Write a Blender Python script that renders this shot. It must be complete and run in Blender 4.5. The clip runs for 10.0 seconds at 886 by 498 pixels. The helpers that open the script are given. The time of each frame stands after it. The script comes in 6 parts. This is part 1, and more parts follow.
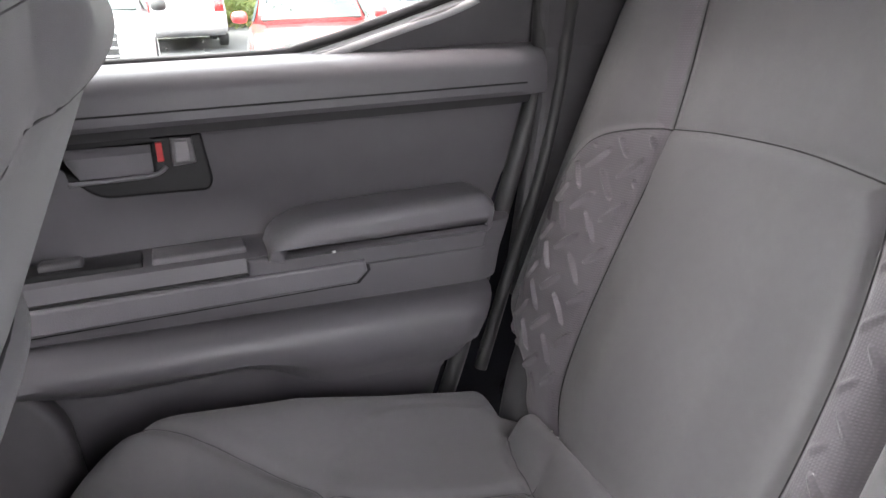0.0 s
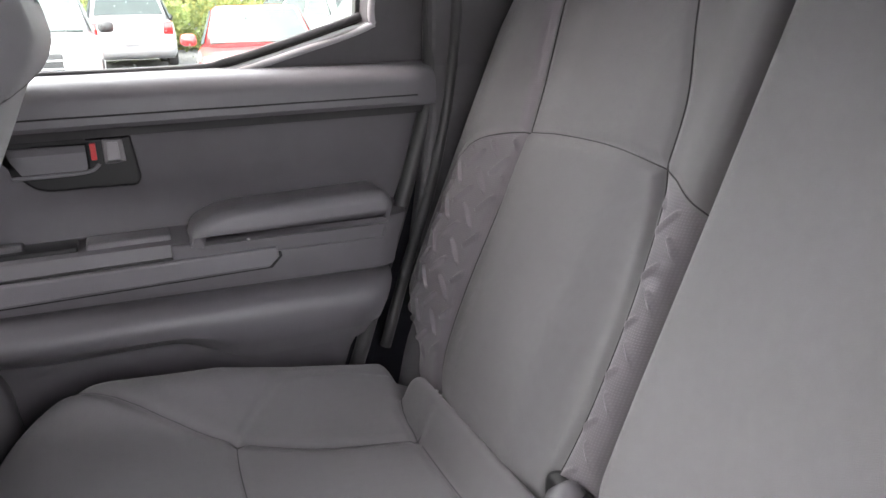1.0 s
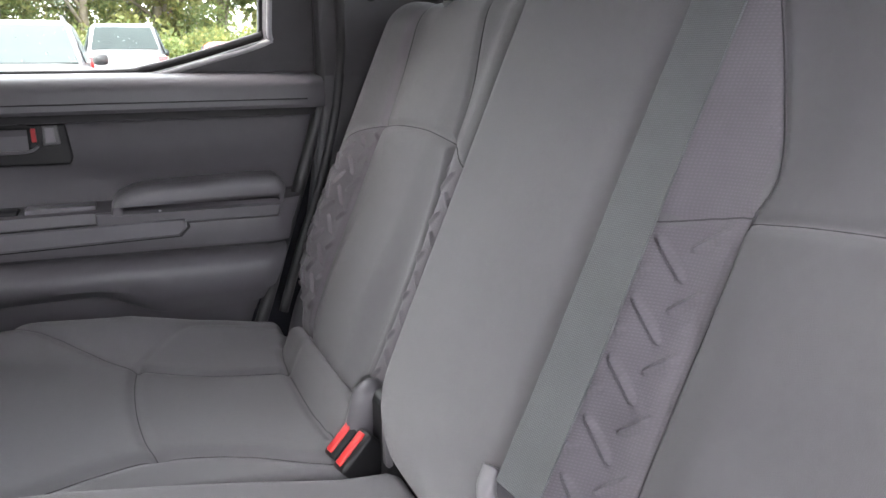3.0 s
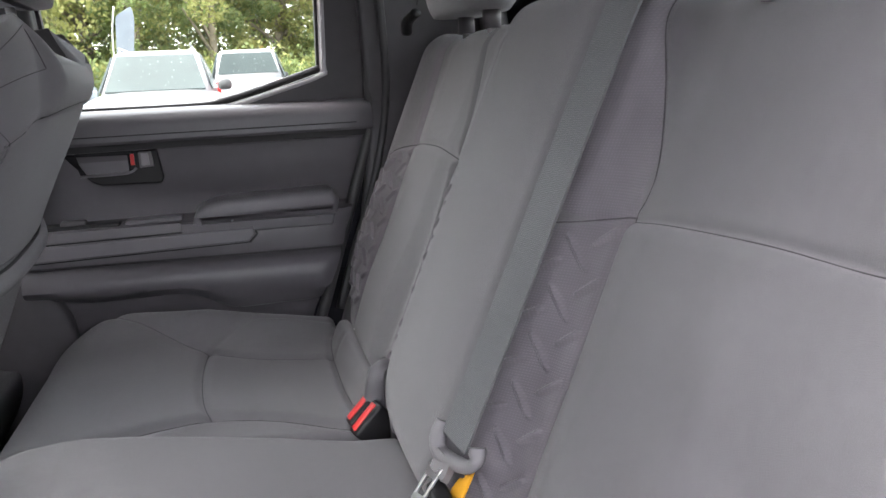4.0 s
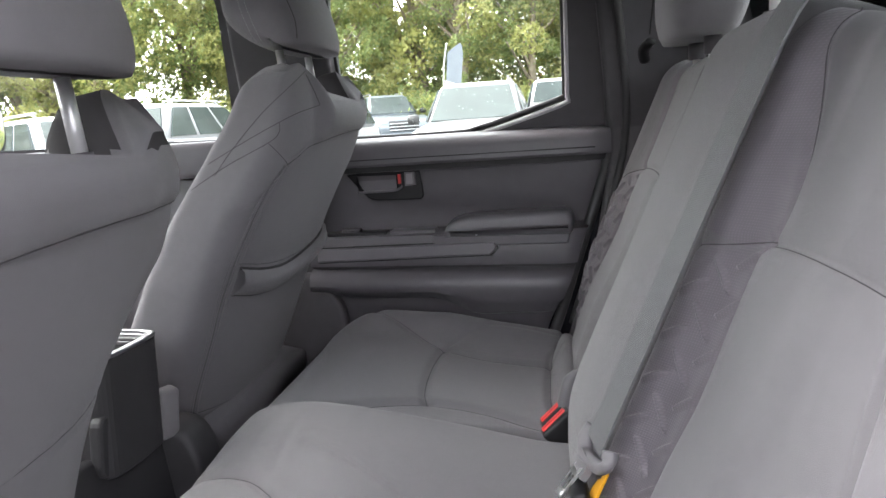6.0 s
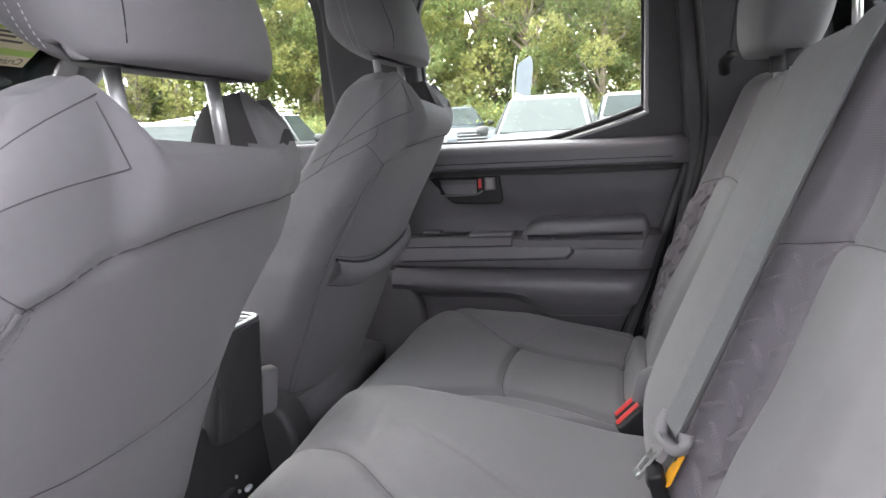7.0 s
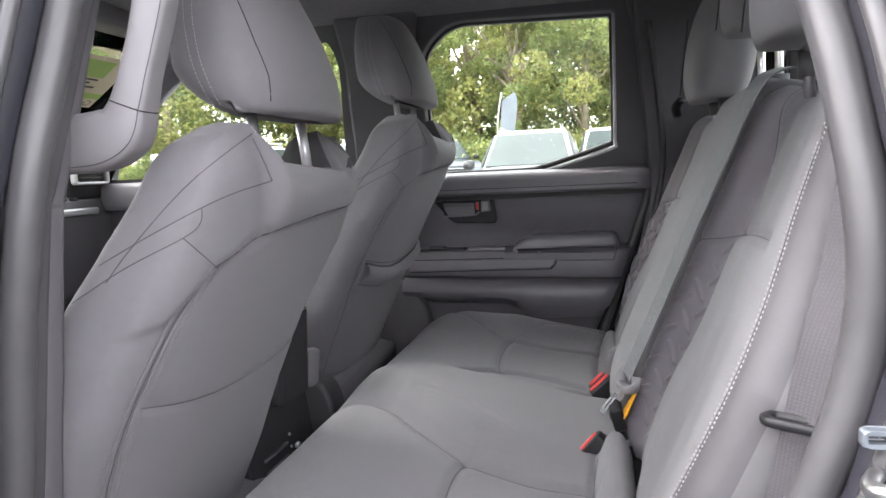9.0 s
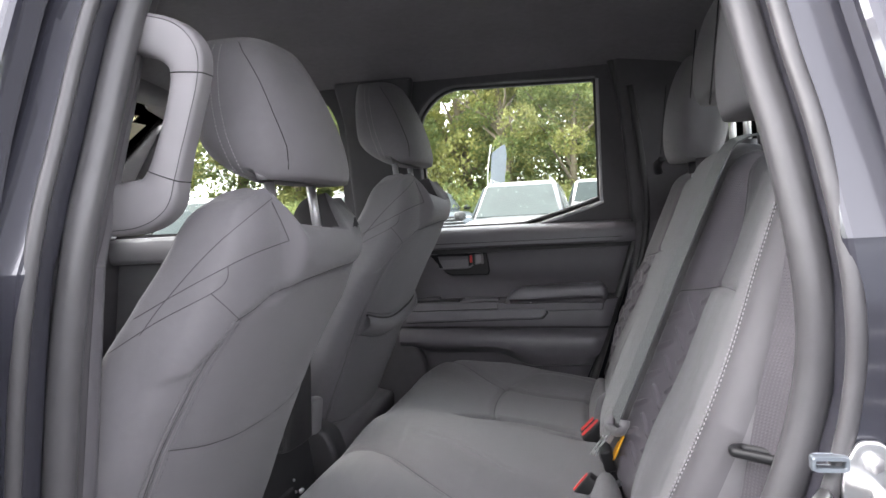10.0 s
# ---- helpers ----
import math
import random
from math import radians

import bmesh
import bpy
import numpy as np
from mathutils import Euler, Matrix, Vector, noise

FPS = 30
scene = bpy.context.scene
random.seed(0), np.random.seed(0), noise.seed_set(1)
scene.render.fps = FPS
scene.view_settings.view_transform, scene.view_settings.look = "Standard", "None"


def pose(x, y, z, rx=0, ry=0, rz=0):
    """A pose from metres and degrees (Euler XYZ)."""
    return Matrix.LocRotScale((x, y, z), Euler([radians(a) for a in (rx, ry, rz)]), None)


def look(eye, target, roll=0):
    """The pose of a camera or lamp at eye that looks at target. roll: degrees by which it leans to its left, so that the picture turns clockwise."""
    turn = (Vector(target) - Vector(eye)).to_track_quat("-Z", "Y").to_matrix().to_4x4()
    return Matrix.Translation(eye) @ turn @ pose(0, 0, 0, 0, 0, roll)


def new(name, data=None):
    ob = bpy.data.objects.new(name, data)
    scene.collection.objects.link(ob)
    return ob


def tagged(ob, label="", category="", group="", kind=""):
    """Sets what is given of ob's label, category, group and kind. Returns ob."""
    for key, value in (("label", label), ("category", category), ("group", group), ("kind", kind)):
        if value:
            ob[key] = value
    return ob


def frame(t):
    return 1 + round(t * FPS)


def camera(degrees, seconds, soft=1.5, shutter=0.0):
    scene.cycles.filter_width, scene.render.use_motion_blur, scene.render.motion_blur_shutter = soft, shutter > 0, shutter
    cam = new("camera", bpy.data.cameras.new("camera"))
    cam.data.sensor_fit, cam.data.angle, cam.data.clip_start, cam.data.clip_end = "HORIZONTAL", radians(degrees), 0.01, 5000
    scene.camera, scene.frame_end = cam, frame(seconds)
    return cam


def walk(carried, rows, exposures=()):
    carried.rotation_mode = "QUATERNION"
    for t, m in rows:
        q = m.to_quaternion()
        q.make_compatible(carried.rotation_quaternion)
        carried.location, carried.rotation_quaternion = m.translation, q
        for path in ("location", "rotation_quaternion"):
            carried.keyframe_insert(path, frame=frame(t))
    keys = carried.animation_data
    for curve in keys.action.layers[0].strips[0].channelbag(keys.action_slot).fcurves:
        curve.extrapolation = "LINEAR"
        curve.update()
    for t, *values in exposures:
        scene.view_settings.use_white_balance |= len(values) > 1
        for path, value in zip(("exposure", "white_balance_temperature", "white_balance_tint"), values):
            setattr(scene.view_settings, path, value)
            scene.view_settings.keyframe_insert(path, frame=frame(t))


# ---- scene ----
from mathutils.bvhtree import BVHTree

cam = camera(61.9, 10.0)
PATH = [
    (0, (0.257, -0.158, 1.411), (0.897, 1.622, 0.763), -2.3),
    (0.5, (0.257, -0.247, 1.394), (0.973, 1.525, 0.804), -2.4),
    (1, (0.272, -0.327, 1.408), (1.033, 1.425, 0.816), -1.6),
    (1.5, (0.302, -0.396, 1.391), (1.106, 1.353, 0.848), -0.7),
    (2, (0.329, -0.48, 1.374), (1.147, 1.271, 0.861), -0.1),
    (3.3, (0.374, -0.684, 1.367), (1.125, 1.107, 0.89), -1.0),
    (3.5, (0.398, -0.732, 1.375), (1.048, 1.1, 0.904), -1.8),
    (4, (0.438, -0.817, 1.385), (0.942, 1.065, 0.933), -2.8),
    (4.5, (0.499, -0.857, 1.39), (0.826, 1.068, 0.955), -3.9),
    (5, (0.55, -0.88, 1.388), (0.663, 1.074, 0.979), -4.3),
    (5.5, (0.571, -0.901, 1.385), (0.473, 1.061, 1.011), -4.3),
    (6, (0.581, -0.919, 1.38), (0.278, 1.029, 1.041), -3.9),
    (6.2, (0.58, -0.929, 1.376), (0.222, 1.011, 1.051), -4.0),
    (7.3, (0.551, -1.043, 1.368), (0.073, 0.876, 1.073), -2.7),
    (7.5, (0.547, -1.076, 1.364), (0.073, 0.845, 1.07), -2.7),
    (8, (0.563, -1.16, 1.36), (0.09, 0.762, 1.071), -2.6),
    (8.5, (0.573, -1.242, 1.355), (0.125, 0.691, 1.101), -2.7),
    (9, (0.584, -1.319, 1.362), (0.156, 0.623, 1.152), -2.8),
    (9.5, (0.592, -1.379, 1.366), (0.18, 0.573, 1.224), -2.9),
    (10, (0.59, -1.407, 1.375), (0.191, 0.551, 1.299), -3.1),
]
walk(cam, [(t, look(eye, target, roll)) for t, eye, target, roll in PATH],
     [(0, 4.65, 6850, 17), (1, 4.55, 6850, 17), (2, 4.52, 6700, 16), (3.5, 4.1, 6650, 16), (5, 3.82, 6700, 15), (6, 3.95, 6700, 15), (7.5, 4.0, 6750, 15), (9, 3.95, 6750, 15), (10, 3.65, 6700, 15)])

# ---- world and light ----
world = bpy.data.worlds.new("world")
scene.world = world
world.use_nodes = True
wn, wl = world.node_tree.nodes, world.node_tree.links
sky = wn.new("ShaderNodeTexSky")
sky.sky_type, sky.sun_disc = "NISHITA", False
sky.sun_elevation, sky.sun_rotation = radians(50), radians(281)
sky.dust_density, sky.air_density = 2.0, 1.0
grey_sky = wn.new("ShaderNodeHueSaturation")
grey_sky.inputs["Saturation"].default_value = 0.22
wl.new(sky.outputs[0], grey_sky.inputs["Color"])
wl.new(grey_sky.outputs[0], wn["Background"].inputs["Color"])
wn["Background"].inputs["Strength"].default_value = 0.15
sun = new("sun", bpy.data.lights.new("sun", "SUN"))
sun.data.energy, sun.data.angle, sun.data.color = 0.5, radians(90), (1.0, 0.98, 0.96)
sun.matrix_basis = look((-5.4, 1.3, 6.6), (0, 0, 0))


# ---- materials ----
def material(name, base, rough=0.6, metal=0.0, var=0.12, scale=40.0, grain=None, bump=0.0, coat=0.0, spec=0.5, base2=None, sheen=0.0):
    """A surface with colour variation at two scales and a fine relief."""
    m = bpy.data.materials.new(name)
    m.use_nodes = True
    n, l = m.node_tree.nodes, m.node_tree.links
    b = n["Principled BSDF"]
    b.inputs["Roughness"].default_value, b.inputs["Metallic"].default_value = rough, metal
    b.inputs["Coat Weight"].default_value = coat
    b.inputs["Coat Roughness"].default_value = 0.04
    b.inputs["Specular IOR Level"].default_value = spec
    b.inputs["Sheen Weight"].default_value = sheen
    co = n.new("ShaderNodeTexCoord")
    big, small = n.new("ShaderNodeTexNoise"), n.new("ShaderNodeTexNoise")
    big.inputs["Scale"].default_value, small.inputs["Scale"].default_value = scale * 0.12, scale
    big.inputs["Detail"].default_value = 3
    l.new(co.outputs["Object"], big.inputs["Vector"])
    l.new(co.outputs["Object"], small.inputs["Vector"])
    add = n.new("ShaderNodeMath")
    add.operation = "ADD"
    l.new(big.outputs[0], add.inputs[0])
    l.new(small.outputs[0], add.inputs[1])
    ramp = n.new("ShaderNodeMapRange")
    ramp.inputs["From Min"].default_value, ramp.inputs["From Max"].default_value = 0.6, 1.4
    l.new(add.outputs[0], ramp.inputs["Value"])
    mix = n.new("ShaderNodeMix")
    mix.data_type = "RGBA"
    lo = tuple(c * (1 - var) for c in base)
    hi = tuple(min(1, c * (1 + var)) for c in (base2 or base))
    mix.inputs["A"].default_value, mix.inputs["B"].default_value = (*lo, 1), (*hi, 1)
    l.new(ramp.outputs[0], mix.inputs["Factor"])
    l.new(mix.outputs["Result"], b.inputs["Base Color"])
    if bump:
        g = n.new("ShaderNodeTexNoise")
        g.inputs["Scale"].default_value = grain or scale * 12
        g.inputs["Detail"].default_value = 2
        l.new(co.outputs["Object"], g.inputs["Vector"])
        bp = n.new("ShaderNodeBump")
        bp.inputs["Strength"].default_value, bp.inputs["Distance"].default_value = bump, 0.001
        l.new(g.outputs[0], bp.inputs["Height"])
        l.new(bp.outputs[0], b.inputs["Normal"])
    return m


def weave(name, base, pitch, depth, contrast, rough=0.9, sheen=0.25, twill=False):
    """Woven cloth: two crossed sets of threads, with soft wear over them."""
    m = material(name, base, rough, var=0.10, scale=22, spec=0.25, sheen=sheen)
    n, l = m.node_tree.nodes, m.node_tree.links
    b = n["Principled BSDF"]
    b.inputs["Sheen Roughness"].default_value = 0.5
    co = n.new("ShaderNodeTexCoord")
    waves = []
    for direction in ("Y", "Z"):
        w = n.new("ShaderNodeTexWave")
        w.wave_type, w.bands_direction = "BANDS", ("DIAGONAL" if twill and direction == "Z" else direction)
        w.inputs["Scale"].default_value = 1 / pitch * 0.314
        w.inputs["Distortion"].default_value = 0.4
        l.new(co.outputs["Object"], w.inputs["Vector"])
        waves.append(w)
    mul = n.new("ShaderNodeMath")
    mul.operation = "MULTIPLY"
    l.new(waves[0].outputs["Fac"], mul.inputs[0])
    l.new(waves[1].outputs["Fac"], mul.inputs[1])
    bp = n.new("ShaderNodeBump")
    bp.inputs["Strength"].default_value, bp.inputs["Distance"].default_value = depth, 0.0008
    l.new(mul.outputs[0], bp.inputs["Height"])
    l.new(bp.outputs[0], b.inputs["Normal"])
    src = b.inputs["Base Color"].links[0].from_socket
    dark = n.new("ShaderNodeMix")
    dark.data_type = "RGBA"
    dark.blend_type = "MULTIPLY"
    r = n.new("ShaderNodeMapRange")
    r.inputs["To Min"].default_value, r.inputs["To Max"].default_value = 1 - contrast, 1 + contrast * 0.6
    l.new(mul.outputs[0], r.inputs["Value"])
    dark.inputs["Factor"].default_value = 1
    l.new(src, dark.inputs["A"])
    l.new(r.outputs[0], dark.inputs["B"])
    l.new(dark.outputs["Result"], b.inputs["Base Color"])
    return m


def glass(name, tint=(0.93, 0.97, 0.95), rough=0.0):
    m = bpy.data.materials.new(name)
    m.use_nodes = True
    n, l = m.node_tree.nodes, m.node_tree.links
    n.remove(n["Principled BSDF"])
    clear, shine, mix, fres = n.new("ShaderNodeBsdfTransparent"), n.new("ShaderNodeBsdfGlossy"), n.new("ShaderNodeMixShader"), n.new("ShaderNodeFresnel")
    clear.inputs["Color"].default_value = (*tint, 1)
    shine.inputs["Roughness"].default_value = rough
    fres.inputs["IOR"].default_value = 1.45
    l.new(fres.outputs[0], mix.inputs[0])
    l.new(clear.outputs[0], mix.inputs[1])
    l.new(shine.outputs[0], mix.inputs[2])
    l.new(mix.outputs[0], n["Material Output"].inputs["Surface"])
    return m


CLOTH = material("seat_cloth", (0.138, 0.133, 0.138), 0.88, var=0.05, scale=90, grain=1500, bump=0.55, spec=0.25, sheen=0.2)
CLOTH_MESH = weave("seat_mesh_cloth", (0.150, 0.138, 0.150), 0.0026, 0.35, 0.09, rough=0.75, sheen=0.2)
CLOTH_FRONT = material("front_seat_cloth", (0.132, 0.126, 0.133), 0.8, var=0.05, scale=90, grain=1500, bump=0.45, spec=0.3, sheen=0.15)
LOBE_DARK = material("dark_lobe", (0.040, 0.038, 0.040), 0.9, var=0.06, scale=90, grain=1500, bump=0.4, spec=0.2)
# paler than the trim: sky light on the lip is put into its colour
LIP_SKYLIT = material("skylit_window_lip", (0.32, 0.31, 0.32), 0.35, var=0.05, scale=60)
# opaque pale grey stands in for the light that the drops catch
DROP_GLINT = material("drop_glint", (0.30, 0.31, 0.31), 0.1, var=0.1, scale=200)
FLAG = material("flag_cloth", (0.15, 0.17, 0.19), 0.8, var=0.1, scale=4)
LEVER = material("lever_grey", (0.26, 0.25, 0.26), 0.4, var=0.05, scale=60)
THREAD = material("dark_thread", (0.018, 0.017, 0.018), 0.85, scale=200)
STITCH = material("grey_stitch", (0.30, 0.285, 0.30), 0.8, scale=200)
WEB_DARK = weave("dark_belt_webbing", (0.062, 0.057, 0.064), 0.0030, 0.4, 0.08, rough=0.6)
WEB = weave("belt_webbing", (0.108, 0.112, 0.114), 0.0016, 0.4, 0.12, rough=0.6)
PLASTIC = material("door_plastic", (0.100, 0.095, 0.103), 0.42, var=0.07, scale=30, grain=900, bump=0.25, spec=0.45)
PLASTIC_SOFT = material("soft_pad", (0.130, 0.124, 0.134), 0.42, var=0.06, scale=30, grain=700, bump=0.35, spec=0.5)
PLASTIC_DARK = material("dark_plastic", (0.064, 0.061, 0.065), 0.55, var=0.1, scale=40, grain=800, bump=0.2, spec=0.35)
GLOSS_BLACK = material("gloss_black", (0.012, 0.012, 0.013), 0.42, var=0.1, scale=40, spec=0.28)
TRIM_GREY = material("handle_grey", (0.165, 0.158, 0.165), 0.5, var=0.06, scale=30, grain=900, bump=0.2)
HEADLINER = material("headliner_cloth", (0.175, 0.166, 0.175), 0.95, var=0.10, scale=60, grain=1500, bump=0.4, spec=0.2)
SEAL_DARK = material("black_seal", (0.035, 0.034, 0.035), 0.5, var=0.12, scale=30, grain=400, bump=0.1)
SATIN_DARK = material("dark_satin", (0.30, 0.30, 0.31), 0.35, metal=0.8, var=0.05, scale=60)
SEAM_SOFT = material("tonal_thread", (0.050, 0.047, 0.050), 0.85, scale=200)
# console plastic; also paints the shade in the door card's recesses
CONSOLE_AND_GROOVE = material("console_and_groove_black", (0.036, 0.035, 0.037), 0.5, var=0.1, scale=40, grain=800, bump=0.2, spec=0.4)
VINYL = material("bolster_vinyl", (0.084, 0.080, 0.085), 0.6, var=0.06, scale=40, grain=1100, bump=0.4, spec=0.35)
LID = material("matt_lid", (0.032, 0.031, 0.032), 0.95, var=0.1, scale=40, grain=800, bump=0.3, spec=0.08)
RUBBER = material("door_seal_rubber", (0.062, 0.060, 0.063), 0.4, var=0.14, scale=30, grain=400, bump=0.1, spec=0.5)
PAINT = material("navy_paint", (0.036, 0.036, 0.046), 0.22, metal=0.2, var=0.08, scale=10, coat=1.0)
CHROME = material("brushed_steel", (0.72, 0.72, 0.72), 0.28, metal=1.0, var=0.05, scale=60)
SATIN = material("satin_silver", (0.50, 0.50, 0.51), 0.4, metal=0.7, var=0.05, scale=60)
RED = material("red_button", (0.62, 0.035, 0.035), 0.4, var=0.06, scale=80)
YELLOW = material("yellow_tag", (0.75, 0.36, 0.02), 0.5, var=0.08, scale=90)
CARPET = material("floor_carpet", (0.028, 0.027, 0.028), 1.0, var=0.3, scale=120, grain=900, bump=0.9, spec=0.1)
GLASS = glass("window_glass")
PAPER = material("paper_label", (0.62, 0.55, 0.38), 0.7, var=0.05, scale=30)
PAPER_GREEN = material("green_print", (0.35, 0.50, 0.12), 0.7, var=0.05, scale=30)
INK = material("ink", (0.10, 0.08, 0.07), 0.7, scale=60)
ASPHALT = material("asphalt", (0.060, 0.060, 0.062), 0.9, var=0.25, scale=6, grain=120, bump=0.6)
BARK = material("bark", (0.22, 0.18, 0.13), 0.95, var=0.35, scale=6, grain=30, bump=0.8)
LEAF_A = material("leaf_green", (0.18, 0.235, 0.095), 0.6, var=0.3, scale=0.6, base2=(0.28, 0.33, 0.13), spec=0.3)
LEAF_B = material("leaf_yellow", (0.31, 0.32, 0.12), 0.6, var=0.25, scale=0.6, base2=(0.41, 0.40, 0.15), spec=0.3)
for leaf in (LEAF_A, LEAF_B):
    ln, ll = leaf.node_tree.nodes, leaf.node_tree.links
    thin, both = ln.new("ShaderNodeBsdfTranslucent"), ln.new("ShaderNodeMixShader")
    ll.new(ln["Principled BSDF"].inputs["Base Color"].links[0].from_socket, thin.inputs["Color"])
    both.inputs[0].default_value = 0.6
    ll.new(ln["Principled BSDF"].outputs[0], both.inputs[1])
    ll.new(thin.outputs[0], both.inputs[2])
    ll.new(both.outputs[0], ln["Material Output"].inputs["Surface"])
CAR_GLASS = material("car_glass", (0.05, 0.062, 0.060), 0.10, var=0.25, scale=2, spec=0.22)
TYRE = material("tyre", (0.025, 0.025, 0.025), 0.85, scale=20)
LAMP = material("head_lamp", (0.65, 0.67, 0.70), 0.15, var=0.1, scale=20, coat=0.6)
TAIL = material("tail_lamp", (0.45, 0.02, 0.02), 0.2, scale=20, coat=0.6)
WHITE_CAR = material("white_car_paint", (0.34, 0.34, 0.345), 0.4, var=0.05, scale=4, coat=0.15)
SILVER_CAR = material("silver_car_paint", (0.42, 0.44, 0.46), 0.3, metal=0.3, var=0.05, scale=4, coat=0.8)
GREY_CAR = material("grey_car_paint", (0.14, 0.16, 0.18), 0.3, metal=0.3, var=0.05, scale=4, coat=0.8)
RED_CAR = material("red_car_paint", (0.52, 0.03, 0.03), 0.3, var=0.05, scale=4, coat=0.8)
BLACK_TRIM = material("black_trim", (0.03, 0.03, 0.03), 0.5, scale=20)


# ---- builders ----
ROOT = {}


def thing(name, at, label, category, group="", kind=""):
    e = tagged(new(name), label, category, group, kind)
    e.empty_display_size = 0.05
    e.location = at
    ROOT[e.name] = Vector(at)
    return e


def root_of(ob):
    while ob.parent:
        ob = ob.parent
    return ROOT.get(ob.name, Vector((0, 0, 0)))


def mesh_of(name, verts, faces, mats, smooth=True, index=None):
    me = bpy.data.meshes.new(name)
    me.from_pydata([tuple(v) for v in verts], [], faces)
    for m in (mats if isinstance(mats, (list, tuple)) else [mats]):
        me.materials.append(m)
    if index is not None:
        me.polygons.foreach_set("material_index", index)
    me.polygons.foreach_set("use_smooth", [smooth] * len(me.polygons))
    me.update()
    return me


def part(name, me, parent, label=""):
    """Links a mesh, built in world places, as one object under a thing or a part."""
    ob = new(name, me)
    at = root_of(parent)
    me.transform(Matrix.Translation(-at))
    ob.parent = parent
    if label:
        tagged(ob, label)
    return ob


def single(name, me, label, category, group="", kind=""):
    """A thing of one mesh, with its origin at its foot."""
    co = np.empty(len(me.vertices) * 3)
    me.vertices.foreach_get("co", co)
    co = co.reshape(-1, 3)
    at = Vector(((co[:, 0].min() + co[:, 0].max()) / 2, (co[:, 1].min() + co[:, 1].max()) / 2, co[:, 2].min()))
    me.transform(Matrix.Translation(-at))
    ob = new(name, me)
    ob.location = at
    ROOT[ob.name] = at
    return tagged(ob, label, category, group, kind)


def from_bm(name, bm, mat, smooth=True):
    me = bpy.data.meshes.new(name)
    bmesh.ops.recalc_face_normals(bm, faces=bm.faces)
    bm.to_mesh(me)
    bm.free()
    for m in (mat if isinstance(mat, (list, tuple)) else [mat]):
        me.materials.append(m)
    me.polygons.foreach_set("use_smooth", [smooth] * len(me.polygons))
    return me


def box(name, lo, hi, mat, bevel=0.004, segments=2, matrix=None, smooth=True):
    bm = bmesh.new()
    size = Vector(hi) - Vector(lo)
    bmesh.ops.create_cube(bm, size=1, matrix=Matrix.Translation((Vector(lo) + Vector(hi)) / 2) @ Matrix.Diagonal((*size, 1)))
    if bevel:
        bmesh.ops.bevel(bm, geom=bm.edges[:], offset=min(bevel, min(abs(s) for s in size) * 0.49), segments=segments, affect="EDGES", profile=0.5)
    if matrix is not None:
        bm.transform(matrix)
    return from_bm(name, bm, mat, smooth)


def loft(name, rings, mat, caps=True, closed=True, smooth=True):
    n = len(rings[0])
    verts = [p for r in rings for p in r]
    faces = []
    for i in range(len(rings) - 1):
        for j in range(n if closed else n - 1):
            k = (j + 1) % n
            faces.append((i * n + j, i * n + k, (i + 1) * n + k, (i + 1) * n + j))
    if caps:
        faces.append(tuple(reversed(range(n))))
        faces.append(tuple((len(rings) - 1) * n + j for j in range(n)))
    me = mesh_of(name, verts, faces, mat, smooth)
    bm = bmesh.new()
    bm.from_mesh(me)
    bmesh.ops.recalc_face_normals(bm, faces=bm.faces)
    bm.to_mesh(me)
    bm.free()
    return me


def ring_of(w, d, n=24, power=2.6):
    """A rounded oblong: half-width w along the first axis, half-depth d along the second."""
    out = []
    for i in range(n):
        a = 2 * math.pi * (i + 0.5) / n
        c, s = math.cos(a), math.sin(a)
        out.append((w * math.copysign(abs(c) ** (2 / power), c), d * math.copysign(abs(s) ** (2 / power), s)))
    return out


def smooth_path(points, steps=8):
    """A curve through the points."""
    pts = [Vector(p) for p in points]
    if len(pts) < 3:
        return pts
    out = []
    for i in range(len(pts) - 1):
        a, b = pts[max(i - 1, 0)], pts[i]
        c, d = pts[i + 1], pts[min(i + 2, len(pts) - 1)]
        for k in range(steps):
            t = k / steps
            out.append(0.5 * ((2 * b) + (c - a) * t + (2 * a - 5 * b + 4 * c - d) * t * t + (3 * b - a - 3 * c + d) * t ** 3))
    out.append(pts[-1])
    return out


def tube(name, points, radius, mat, n=8, steps=6, flat=1.0, up=(0, 0, 1), power=2.0):
    """A rod along a curve; flat squeezes it along 'up'."""
    path = smooth_path(points, steps)
    rings = []
    for i, p in enumerate(path):
        t = (path[min(i + 1, len(path) - 1)] - path[max(i - 1, 0)]).normalized()
        side = t.cross(Vector(up))
        if side.length < 1e-4:
            side = t.cross(Vector((1, 0, 0)))
        side.normalize()
        nn = side.cross(t)
        rings.append([p + side * a + nn * b for a, b in ring_of(radius, radius * flat, n, power)])
    return loft(name, rings, mat)


